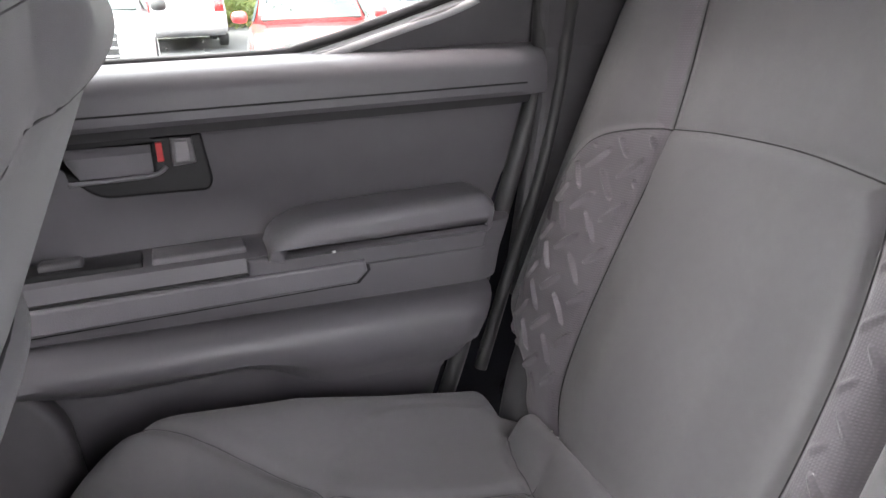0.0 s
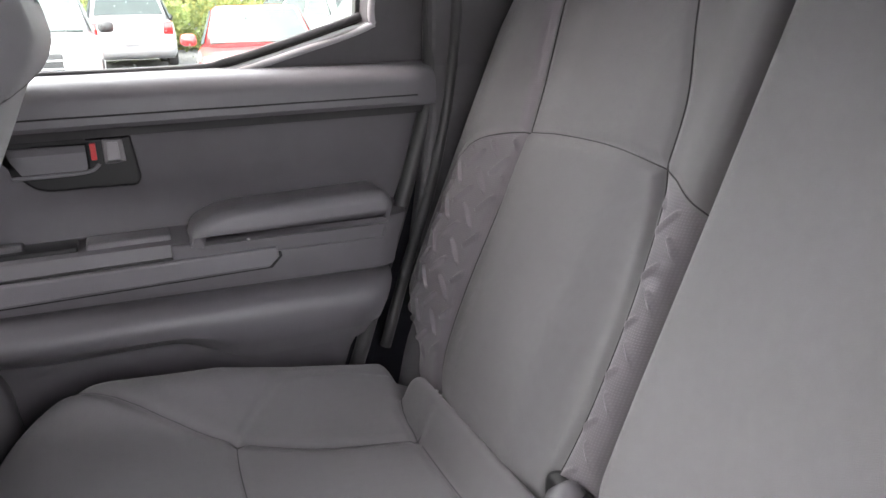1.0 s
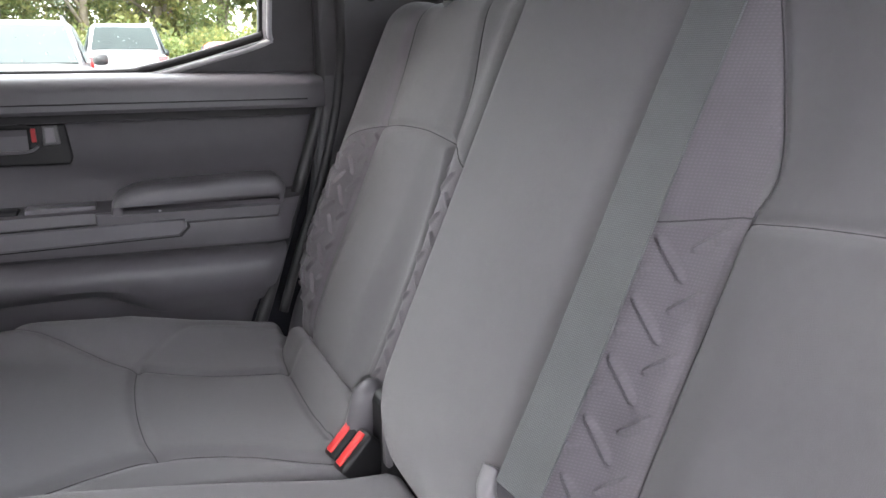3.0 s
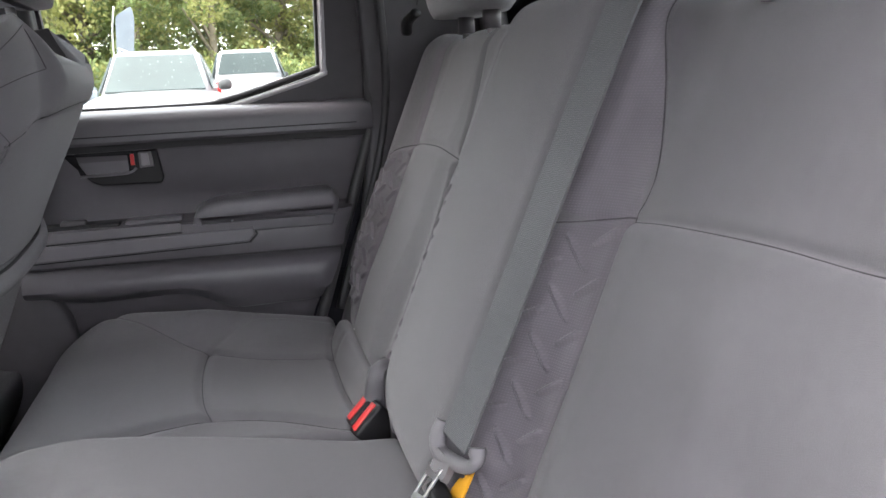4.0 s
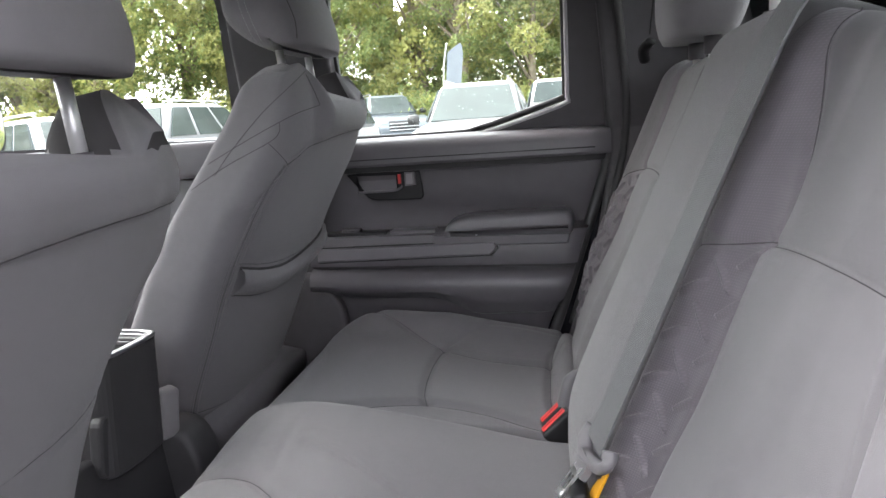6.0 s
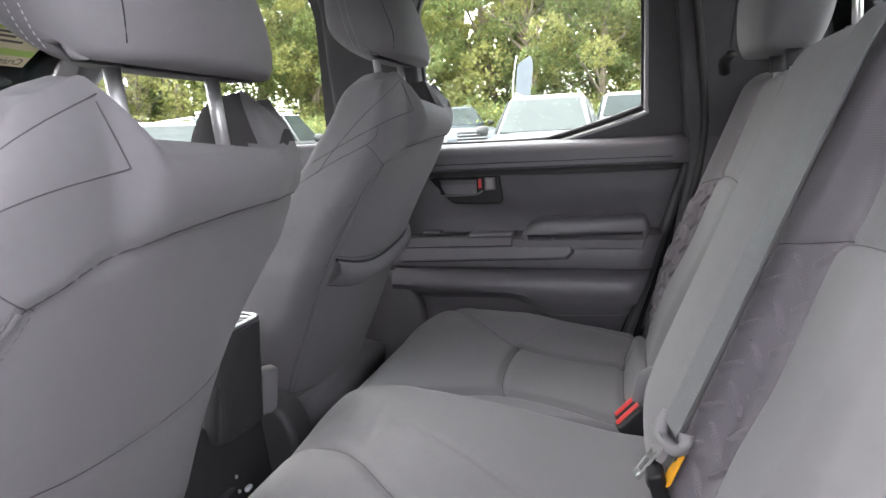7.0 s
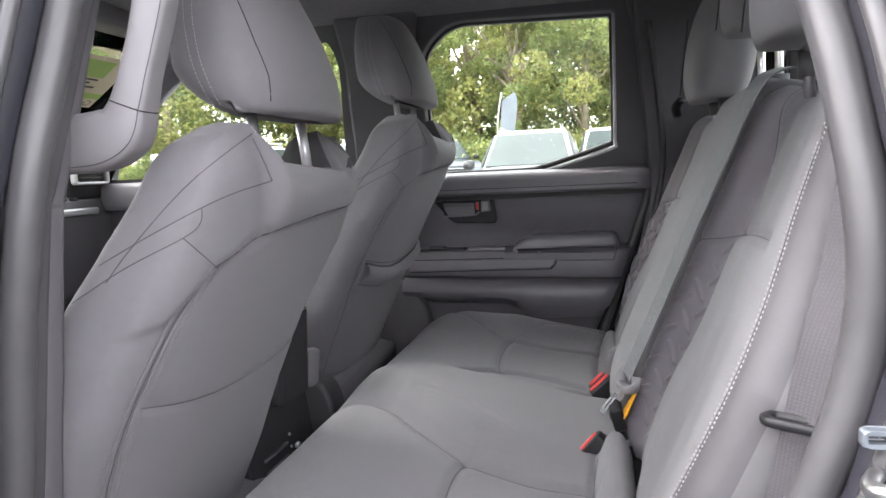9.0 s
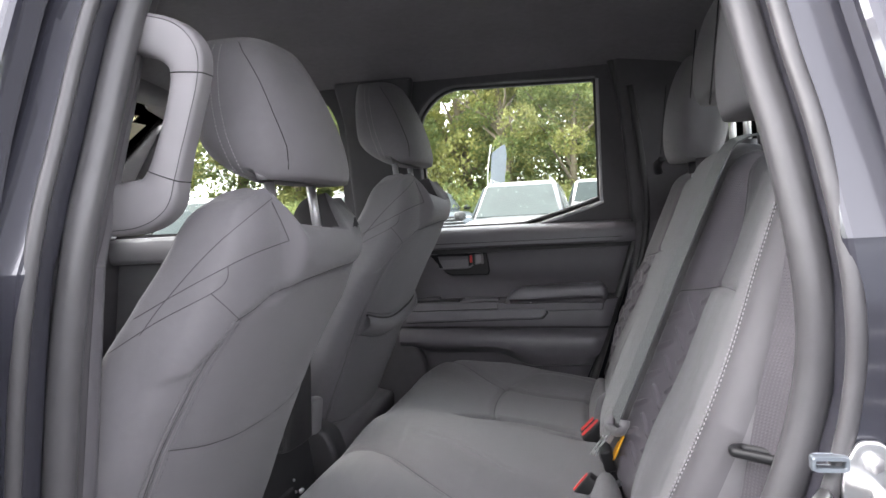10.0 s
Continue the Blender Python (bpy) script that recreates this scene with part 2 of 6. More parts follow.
def plate(name, outline, mat, at, thick=0.02, bevel=0.004, holes=(), smooth=False, res=2):
    """A flat piece with rounded rims, drawn in two axes; at(u, v, w) gives its place in the world."""
    cu = bpy.data.curves.new(name, "CURVE")
    cu.dimensions, cu.fill_mode = "2D", "BOTH"
    cu.extrude, cu.bevel_depth, cu.bevel_resolution = max(thick / 2 - bevel, 0.0), bevel, res
    cu.offset = -bevel
    for loop in (outline, *holes):
        s = cu.splines.new("POLY")
        s.points.add(len(loop) - 1)
        for p, q in zip(s.points, loop):
            p.co = (q[0], q[1], 0, 1)
        s.use_cyclic_u = True
    tmp = bpy.data.objects.new(name, cu)
    me = bpy.data.meshes.new_from_object(tmp)
    bpy.data.objects.remove(tmp)
    me.name = name
    me.materials.clear()
    me.materials.append(mat)
    for v in me.vertices:
        v.co = at(v.co.x, v.co.y, v.co.z)
    bm = bmesh.new()
    bm.from_mesh(me)
    bmesh.ops.remove_doubles(bm, verts=bm.verts, dist=1e-5)
    bmesh.ops.recalc_face_normals(bm, faces=bm.faces)
    bm.to_mesh(me)
    bm.free()
    me.polygons.foreach_set("use_smooth", [smooth] * len(me.polygons))
    return me


def rounded(outline, r, steps=5):
    """An outline with its corners rounded; r is one radius or one for each corner."""
    out, n = [], len(outline)
    for i, p in enumerate(outline):
        rr = r[i] if isinstance(r, (list, tuple)) else r
        p = Vector(p).to_2d()
        a, b = Vector(outline[i - 1]).to_2d(), Vector(outline[(i + 1) % n]).to_2d()
        da, db = a - p, b - p
        k = min(rr, da.length * 0.45, db.length * 0.45)
        if k < 1e-5:
            out.append(tuple(p))
            continue
        s, e = p + da.normalized() * k, p + db.normalized() * k
        for j in range(steps + 1):
            t = j / steps
            out.append(tuple((1 - t) ** 2 * s + 2 * t * (1 - t) * p + t * t * e))
    return out


def joined(name, meshes, mat=None):
    bm = bmesh.new()
    mats = []
    for me in meshes:
        first = len(bm.faces)
        bm.from_mesh(me)
        bm.faces.ensure_lookup_table()
        for m in me.materials:
            if m not in mats:
                mats.append(m)
        if len(me.materials):
            k = mats.index(me.materials[0])
            for f in bm.faces[first:]:
                f.material_index = k
    me = bpy.data.meshes.new(name)
    bm.to_mesh(me)
    bm.free()
    for m in ([mat] if mat else mats):
        me.materials.append(m)
    return me


def near_line(p, line):
    """The distance of points p (n x 2) from a broken line."""
    best = np.full(len(p), 9.0)
    for a, b in zip(line[:-1], line[1:]):
        a, b = np.array(a), np.array(b)
        d = b - a
        t = np.clip(((p - a) @ d) / (d @ d + 1e-12), 0, 1)
        best = np.minimum(best, np.hypot(*(p - a - t[:, None] * d).T))
    return best


def curve2(points, steps=10):
    return [(p.x, p.y) for p in smooth_path([(*q, 0) for q in points], steps)]


def step01(x, a, b):
    t = np.clip((x - a) / (b - a), 0, 1)
    return t * t * (3 - 2 * t)


def grid_faces(nu, nv):
    return [(i * nv + j, (i + 1) * nv + j, (i + 1) * nv + j + 1, i * nv + j + 1) for i in range(nu - 1) for j in range(nv - 1)]


# ---- ground ----
def ground_z(y):
    return max(0.0, y - 2.5) * 0.031


def build_ground():
    ys = [-150, -40, -10, 0, 2.5, 5, 9, 14, 20, 27, 40, 90, 200]
    xs = [-200, -60, -20, 0, 20, 60, 200]
    verts = [(x, y, min(ground_z(y), 1.0)) for x in xs for y in ys]
    return mesh_of("ground", verts, grid_faces(len(xs), len(ys)), ASPHALT, smooth=True)


tagged(new("ground", build_ground()), "grey asphalt of a damp parking lot, rising gently", "ground", kind="structure")

# ---- cab shell ----
SILL = 1.345


def side_y(z):
    return 0.735 - 0.3 * max(0.0, z - SILL)


def side(s, off=0.0, m=None):
    """Places on a side of the cab: u along the cab, v up, w outwards."""
    def at(u, v, w):
        p = Vector((u, s * (side_y(v) + off + w), v))
        return m @ p if m is not None else p
    return at


REAR_WINDOW = rounded([(0.115, SILL), (0.36, SILL), (0.42, 1.352), (0.50, 1.373), (0.613, 1.407), (0.616, 1.735), (0.20, 1.745), (0.115, 1.672)],
                      [0.01, 0.1, 0.05, 0.06, 0.004, 0.006, 0.05, 0.06])
FRONT_WINDOW = rounded([(-0.95, 1.375), (-0.125, 1.365), (-0.108, 1.55), (-0.098, 1.665), (-0.125, 1.735), (-0.60, 1.73), (-0.80, 1.64)],
                       [0.02, 0.01, 0.05, 0.03, 0.03, 0.15, 0.1])
OPENING = [(-0.02, 0.72), (0.008, 0.95), (0.030, 1.108), (0.050, 1.25), (0.070, 1.377), (0.080, 1.48), (0.095, 1.61), (0.120, 1.70), (0.17, 1.742), (0.62, 1.737),
           (0.70, 1.70), (0.726, 1.6), (0.742, 1.5), (0.756, 1.42), (0.769, 1.307), (0.766, 1.22), (0.739, 1.123), (0.683, 1.0), (0.622, 0.85), (0.572, 0.72)]


def grown(outline, d):
    """An outline pushed outwards by d."""
    out, n = [], len(outline)
    c = sum((Vector(p) for p in outline), Vector((0, 0))) / n
    for i in range(n):
        a, p, b = Vector(outline[i - 1]), Vector(outline[i]), Vector(outline[(i + 1) % n])
        t = (b - a).normalized()
        q = Vector((t.y, -t.x))
        if q.dot(p - c) < 0:
            q = -q
        out.append(tuple(p + q * d))
    return out


def split_plate(name, outline, mat, s, off, thick, bevel, holes=(), m=None, smooth=False, soft=0.0):
    """A side piece that bends at the sill, sharply or over a soft reach."""
    def cut(loop):
        out = []
        for p, q in zip(loop, loop[1:] + loop[:1]):
            out.append(p)
            if (p[1] - SILL) * (q[1] - SILL) < 0:
                t = (SILL - p[1]) / (q[1] - p[1])
                out.append((p[0] + (q[0] - p[0]) * t, SILL))
        return out
    me = plate(name, cut(list(outline)), mat, lambda u, v, w: Vector((u, v, w)), thick, bevel, [cut(list(h)) for h in holes], smooth)
    bm = bmesh.new()
    bm.from_mesh(me)
    for cut_z in ([SILL] if not soft else [SILL + soft * k / 6 for k in range(-6, 7)]):
        bmesh.ops.bisect_plane(bm, geom=bm.verts[:] + bm.edges[:] + bm.faces[:], plane_co=(0, cut_z, 0), plane_no=(0, 1, 0))
    at = side(s, off, m)
    for v in bm.verts:
        z = v.co.y
        v.co = at(v.co.x, v.co.y, v.co.z)
        if soft and abs(z - SILL) < soft:
            v.co.y -= s * (0.3 * (z - SILL + soft) ** 2 / (4 * soft) - 0.3 * max(0.0, z - SILL))
    bmesh.ops.recalc_face_normals(bm, faces=bm.faces)
    bm.to_mesh(me)
    bm.free()
    me.polygons.foreach_set("use_smooth", [smooth] * len(me.polygons))
    return me


CAB = [(-1.20, 0.50), (0.98, 0.50), (0.98, 1.70), (0.90, 1.79), (-0.48, 1.79), (-0.70, 1.70), (-1.20, 1.36)]


def build_sides():
    far = thing("wall_right", (0, 0.85, 0.5), "dark cab side with grey pillar trim round the side windows", "wall", kind="structure")
    part("body_skin", split_plate("body_skin", CAB, PAINT, 1, 0.085, 0.05, 0.01, [grown(REAR_WINDOW, 0.012), grown(FRONT_WINDOW, 0.012)], soft=0.2), far, "dark navy painted steel")
    part("window_frame_trim", split_plate("window_frame_trim", [(-0.99, 1.33), (0.95, 1.33), (0.95, 1.70), (0.88, 1.775), (-0.47, 1.775), (-0.68, 1.69)], PLASTIC_DARK, 1, 0.005, 0.05, 0.008,
                                         [REAR_WINDOW, FRONT_WINDOW]), far)
    part("pillar_trim", split_plate("pillar_trim", rounded([(-0.10, 0.66), (0.045, 0.66), (0.03, 1.0), (0.06, 1.30), (0.085, 1.56), (0.13, 1.775), (-0.10, 1.775), (-0.083, 1.66), (-0.088, 1.56), (-0.095, 1.3)], 0.02),
                                   PLASTIC_DARK, 1, -0.035, 0.03, 0.012, smooth=True), far, "dark grey pillar cover")
    part("lower_pillar_trim", plate("lower_pillar_trim", rounded([(-0.10, 0.60), (0.13, 0.60), (0.10, 0.98), (0.045, 1.06), (-0.10, 1.06)], 0.02), PLASTIC_DARK, side(1, -0.06), 0.04, 0.012, smooth=True), far)
    part("sill_trim", box("sill_trim", (-0.1, 0.62, 0.58), (0.75, 0.74, 0.74), PLASTIC_DARK, 0.02), far)
    part("rear_pillar_trim", split_plate("rear_pillar_trim", rounded([(0.655, 1.02), (0.95, 0.9), (0.95, 1.775), (0.66, 1.775), (0.70, 1.345), (0.70, 1.28)], 0.012), PLASTIC_DARK, 1, -0.03, 0.03, 0.01), far)
    part("door_seal", tube("door_seal", [(x, side_y(z) - 0.028, z) for x, z in [(0.655, 1.77), (0.692, 1.60), (0.703, 1.42), (0.703, 1.30), (0.67, 1.19), (0.622, 1.05), (0.585, 0.94), (0.54, 0.82)]], 0.012, SEAL_DARK, 10), far, "black rubber door seal")
    part("inner_seal", tube("inner_seal", [(x, side_y(z) - 0.045, z) for x, z in [(0.70, 1.70), (0.728, 1.50), (0.735, 1.34), (0.70, 1.18), (0.65, 1.04), (0.61, 0.92)]], 0.009, SEAL_DARK, 8), far)
    part("front_sill_pad", box("front_sill_pad", (-0.97, 0.66, 1.29), (-0.10, 0.735, 1.372), PLASTIC_SOFT, 0.015), far)
    part("front_door_card", box("front_door_card", (-1.05, 0.70, 0.60), (-0.11, 0.745, 1.30), PLASTIC, 0.01), far)
    for nm, hole in (("front_window_glass", FRONT_WINDOW),):
        g = part(nm, plate(nm, grown(hole, 0.01), GLASS, side(1, 0.045), 0.004, 0.0), far, "clear side window glass")
        g.visible_shadow = False

    near = thing("wall_left", (0, -0.85, 0.5), "dark navy cab side with an open rear doorway", "wall", kind="structure")
    part("body_skin", split_plate("body_skin", CAB, PAINT, -1, 0.085, 0.05, 0.012, [grown(OPENING, 0.056), grown(FRONT_WINDOW, 0.012)], soft=0.2), near, "glossy dark navy painted steel")
    part("door_flange", split_plate("door_flange", [(-0.10, 0.60), (0.90, 0.60), (0.90, 1.775), (-0.10, 1.775)], PAINT, -1, 0.035, 0.045, 0.008, [grown(OPENING, 0.012)]), near, "dark painted door frame")
    part("frame_trim", split_plate("frame_trim", [(-0.99, 1.33), (-0.05, 1.33), (-0.05, 0.6), (0.95, 0.60), (0.95, 1.70), (0.88, 1.775), (-0.47, 1.775), (-0.68, 1.69)], PLASTIC_DARK, -1, -0.015, 0.045, 0.008,
                                  [OPENING, FRONT_WINDOW]), near)
    part("pillar_trim", split_plate("pillar_trim", rounded([(-0.10, 0.66), (-0.02, 0.66), (0.030, 1.10), (0.060, 1.34), (0.080, 1.60), (0.10, 1.775), (-0.15, 1.775), (-0.09, 1.56), (-0.085, 1.3)], 0.015),
                                   PLASTIC, -1, -0.045, 0.035, 0.012, smooth=True), near, "grey pillar cover")
    for nm, d, off, r, mt in (("door_seal", 0.0, 0.006, 0.0165, RUBBER), ("outer_seal", 0.016, 0.052, 0.008, RUBBER)):
        loop = grown(OPENING, d)
        part(nm, tube(nm, [(x, -side_y(z) - off, z) for x, z in loop], r, mt, 14, 5, 1.0, (0, 1, 0)), near, "grey rubber door seal")
    part("front_sill_pad", box("front_sill_pad", (-0.97, -0.735, 1.29), (-0.10, -0.66, 1.372), PLASTIC_SOFT, 0.015), near)
    part("front_door_card", box("front_door_card", (-1.05, -0.745, 0.60), (-0.11, -0.70, 1.30), PLASTIC, 0.01), near)
    g = part("front_window_glass", plate("front_window_glass", grown(FRONT_WINDOW, 0.01), GLASS, side(-1, 0.045), 0.004, 0.0), near, "clear side window glass")
    g.visible_shadow = False
    part("sill_trim", box("sill_trim", (-0.1, -0.74, 0.58), (0.75, -0.62, 0.71), PLASTIC_DARK, 0.02), near)


build_sides()


def build_shell():
    # headliner, curved down to the sides
    nx, ny = 12, 25
    verts = []
    for i in range(nx):
        for j in range(ny):
            x, t = -0.62 + 1.58 * i / (nx - 1), -1 + 2 * j / (ny - 1)
            verts.append((x, 0.655 * t, 1.815 - 0.075 * abs(t) ** 3.2 - 0.06 * max(0, (x - 0.65) / 0.3) ** 2 - 0.05 * max(0, (-0.3 - x) / 0.3) ** 2))
    tagged(new("ceiling", mesh_of("ceiling", verts, grid_faces(nx, ny), HEADLINER)), "dark grey cloth headliner", "ceiling", kind="structure")
    single("roof", loft("roof", [[(x, y, 1.80 - 0.02 * abs(y) / 0.66 + e + (0.05 if x < 0.9 else 0)) for y in (-0.70, -0.5, 0, 0.5, 0.70)] + [(x, y, 1.80 + e) for y in (0.68, -0.68)] for x, e in ((-0.66, -0.02), (-0.4, 0.04), (0.6, 0.04), (0.97, -0.02))],
                           PAINT, smooth=False), "dark navy roof panel", "roof", kind="structure")
    single("floor", box("floor", (-1.2, -0.72, 0.52), (0.95, 0.72, 0.575), CARPET, 0.01), "black carpeted cab floor", "floor", kind="structure")
    single("floor_tunnel", box("floor_tunnel", (-1.2, -0.14, 0.57), (0.5, 0.14, 0.66), CARPET, 0.05, 4), "black carpet hump over the tunnel", "floor", kind="structure")
    back = thing("wall_back", (0.96, 0, 0.5), "dark rear cab wall with a wide window", "wall", kind="structure")
    hole = rounded([(-0.60, 1.42), (0.60, 1.42), (0.55, 1.715), (-0.55, 1.715)], 0.05)
    part("panel", plate("panel", rounded([(-0.73, 0.5), (0.73, 0.5), (0.73, 1.40), (0.64, 1.78), (-0.64, 1.78), (-0.73, 1.40)], 0.03), PLASTIC_DARK, lambda u, v, w: Vector((0.965 - 0.18 * max(0, v - 1.40) + w, u, v)), 0.04, 0.006, [hole]), back)
    g = part("rear_glass", plate("rear_glass", grown(hole, 0.01), GLASS, lambda u, v, w: Vector((0.965 - 0.18 * max(0, v - 1.40) + w, u, v)), 0.004, 0.0), back, "clear rear window glass")
    g.visible_shadow = False
    for y in (-0.19, 0.19):
        part("slider_post", box("slider_post", (0.925, y - 0.012, 1.42), (0.955, y + 0.012, 1.72), BLACK_TRIM, 0.003), back)
    for k in range(6):
        z = 1.455 + 0.045 * k
        part("heater_line", box("heater_line", (0.955 - 0.18 * (z - 1.40), -0.17, z), (0.957 - 0.18 * (z - 1.40), 0.17, z + 0.0025), BLACK_TRIM, 0), back)
    # windscreen, firewall and pillars
    front = thing("wall_front", (-1.25, 0, 0.5), "dark firewall below a sloping windscreen", "wall", kind="structure")
    part("firewall", box("firewall", (-1.25, -0.8, 0.5), (-1.20, 0.8, 1.32), PLASTIC_DARK, 0.01), front)
    sl = lambda u, v, w: Vector((-1.22 + 0.66 * v + w * 0.6, u * (1 - 0.08 * v), 1.31 + 0.46 * v + w))
    g = part("windscreen_glass", plate("windscreen_glass", [(-0.76, 0), (0.76, 0), (0.72, 1), (-0.72, 1)], GLASS, sl, 0.005, 0.0), front, "clear sloping windscreen")
    g.visible_shadow = False
    for s in (1, -1):
        part("pillar", tube("pillar", [(-1.20, s * 0.745, 1.30), (-0.95, s * 0.725, 1.475), (-0.72, s * 0.69, 1.64), (-0.52, s * 0.645, 1.765)], 0.055, PLASTIC, 12, 5, 0.55, power=3), front, "grey windscreen pillar cover")
    part("header", box("header", (-0.64, -0.66, 1.74), (-0.52, 0.66, 1.80), HEADLINER, 0.015), front)


build_shell()


# ---- rear doors ----
def door_edge(z):
    pts = [(0.72, 0.49), (0.95, 0.572), (1.05, 0.614), (1.2, 0.678), (1.29, 0.704), (1.36, 0.704)]
    for (a, x), (b, y) in zip(pts[:-1], pts[1:]):
        if z <= b:
            return x + (y - x) * (z - a) / (b - a)
    return 0.704


CARD = [(0.735, 1.354), (0.705, 1.352), (0.680, 1.345), (0.668, 1.334), (0.665, 1.325), (0.664, 1.298), (0.668, 1.2925), (0.692, 1.291), (0.694, 1.279), (0.710, 1.2775), (0.711, 1.274),
        (0.714, 1.245), (0.717, 1.215), (0.726, 1.195), (0.731, 1.175), (0.731, 1.145), (0.725, 1.1405), (0.676, 1.1395), (0.669, 1.136), (0.666, 1.122), (0.664, 1.100), (0.662, 1.080), (0.664, 1.075), (0.677, 1.073),
        (0.678, 1.068), (0.660, 1.063), (0.648, 1.055), (0.642, 1.043), (0.640, 1.028), (0.645, 1.00), (0.656, 0.975), (0.668, 0.955), (0.690, 0.948), (0.705, 0.92), (0.708, 0.72)]


def rear_door(name, s, m, label):
    door = thing(name, m @ Vector((0.35, s * 0.78, 0.72)), label, "car door", kind="structure")
    at = lambda u, y, v: m @ Vector((u, s * y, v))
    flat = lambda y: (lambda u, v, w: m @ Vector((u, s * (y + w), v)))
    # the door card: one long section, closed behind
    rings = []
    for k in range(37):
        t = k / 36
        ring = []
        for y, z in CARD:
            x = 0.03 + t * (door_edge(z) - 0.03)
            # the scooped lower edge of the pocket
            zz = z
            if 0.80 < z < 1.036:
                zz = z + 0.058 * (1 - float(step01(np.float64(x), 0.295, 0.415))) * min(1, (1.036 - z) / 0.08) * (1 - 0.25 * float(step01(np.float64(x), 0.03, 0.16)))
            if 0.99 < z < 1.081:
                zz -= 0.014 * t
            edge = max(0.0, 1 - (1 - t) / 0.05)
            ring.append(at(x, y + 0.012 * edge ** 2, zz))
        for y, z in ((0.76, 0.72), (0.76, 1.354)):
            ring.append(at(0.03 + t * (door_edge(z) - 0.03), y, z))
        rings.append(ring)
    me = loft("door_card", rings, [PLASTIC, CONSOLE_AND_GROOVE])
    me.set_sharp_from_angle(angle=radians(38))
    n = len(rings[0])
    # faces inside the two recesses are coloured black for the shade there
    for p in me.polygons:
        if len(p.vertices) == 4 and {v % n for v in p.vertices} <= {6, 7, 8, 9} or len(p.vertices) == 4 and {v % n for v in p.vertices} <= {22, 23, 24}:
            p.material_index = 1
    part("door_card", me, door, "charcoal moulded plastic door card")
    # thin dark cord paints the shade line of the pad's crease
    part("pad_crease", tube("pad_crease", [at(0.06 + 0.61 * k / 8, 0.6640, 1.3085 - 0.001 * k / 8) for k in range(9)], 0.0011, THREAD, 6, 1), door)
    part("armrest", plate("armrest", rounded([(0.337, 1.130), (0.616, 1.127), (0.624, 1.160), (0.610, 1.181), (0.385, 1.177), (0.347, 1.160)], [0.004, 0.01, 0.02, 0.015, 0.03, 0.02]), PLASTIC_SOFT, flat(0.690), 0.085, 0.016, smooth=True, res=4), door, "padded soft grey armrest")
    part("armrest_base", plate("armrest_base", [(0.315, 1.110), (0.607, 1.106), (0.614, 1.132), (0.315, 1.136)], PLASTIC, flat(0.690), 0.062, 0.004), door)
    part("trim_strip", plate("trim_strip", [(0.05, 1.0855), (0.438, 1.0885), (0.453, 1.102), (0.450, 1.117), (0.05, 1.1155)], PLASTIC_SOFT, flat(0.663), 0.016, 0.004), door)
    # black plate paints the shade in the groove round the trim strip
    part("shadow_gap", plate("shadow_gap", [(0.05, 1.0825), (0.443, 1.0855), (0.458, 1.101), (0.454, 1.120), (0.05, 1.1185)], GLOSS_BLACK, flat(0.667), 0.012, 0.001), door)
    part("switch_panel", box("switch_panel", (0.05, 0.0, 0.0), (0.205, 0.045, 0.010), GLOSS_BLACK, 0.003, 2, m @ Matrix.Translation((0, s * 0.702 - 0.0225, 1.136))), door, "black window switch panel")
    part("window_switch", box("window_switch", (0.10, 0.0, 0.0), (0.145, 0.022, 0.012), PLASTIC_DARK, 0.004, 2, m @ Matrix.Translation((0, s * 0.702 - 0.011, 1.142))), door)
    part("pull_ledge", box("pull_ledge", (0.215, 0.0, 0.0), (0.318, 0.045, 0.011), PLASTIC_SOFT, 0.003, 2, m @ Matrix.Translation((0, s * 0.702 - 0.0225, 1.136))), door)
    bez = part("handle_bezel", plate("handle_bezel", rounded([(0.118, 1.276), (0.170, 1.214), (0.288, 1.2115), (0.294, 1.222), (0.287, 1.277)], [0.004, 0.02, 0.008, 0.008, 0.003]), GLOSS_BLACK, flat(0.714), 0.016, 0.004,
                                             [rounded([(0.142, 1.2745), (0.150, 1.2365), (0.232, 1.2365), (0.232, 1.2745)], 0.005)], smooth=False), door, "black door handle surround")
    part("handle_cup", plate("handle_cup", rounded([(0.135, 1.277), (0.145, 1.234), (0.236, 1.234), (0.236, 1.277)], 0.006), PLASTIC_SOFT, flat(0.7165), 0.008, 0.002), bez)
    part("cup_lip", tube("cup_lip", [at(x, 0.704, z) for x, z in ((0.145, 1.2345), (0.19, 1.2345), (0.232, 1.236), (0.246, 1.244))], 0.0026, PLASTIC_SOFT, 8), bez)
    part("lock_knob", plate("lock_knob", rounded([(0.2375, 1.250), (0.2445, 1.250), (0.2445, 1.2715), (0.2375, 1.2715)], 0.001), RED, flat(0.704), 0.006, 0.001), bez, "red lock marker")
    part("lever", plate("lever", rounded([(0.2525, 1.2435), (0.278, 1.2455), (0.276, 1.275), (0.2525, 1.275)], 0.002), TRIM_GREY, flat(0.704), 0.010, 0.003), bez, "grey door lever")
    part("lever_face", plate("lever_face", rounded([(0.2565, 1.248), (0.2715, 1.249), (0.271, 1.2715), (0.2575, 1.2715)], 0.002), LEVER, flat(0.6988), 0.003, 0.0012), bez, "satin grey lever plate")
    part("screw_cap", box("screw_cap", (0.4095, -0.001, 1.134), (0.4145, 0.002, 1.137), SATIN, 0.001, 1, m @ Matrix.Translation((0, s * 0.646, 0))), door)
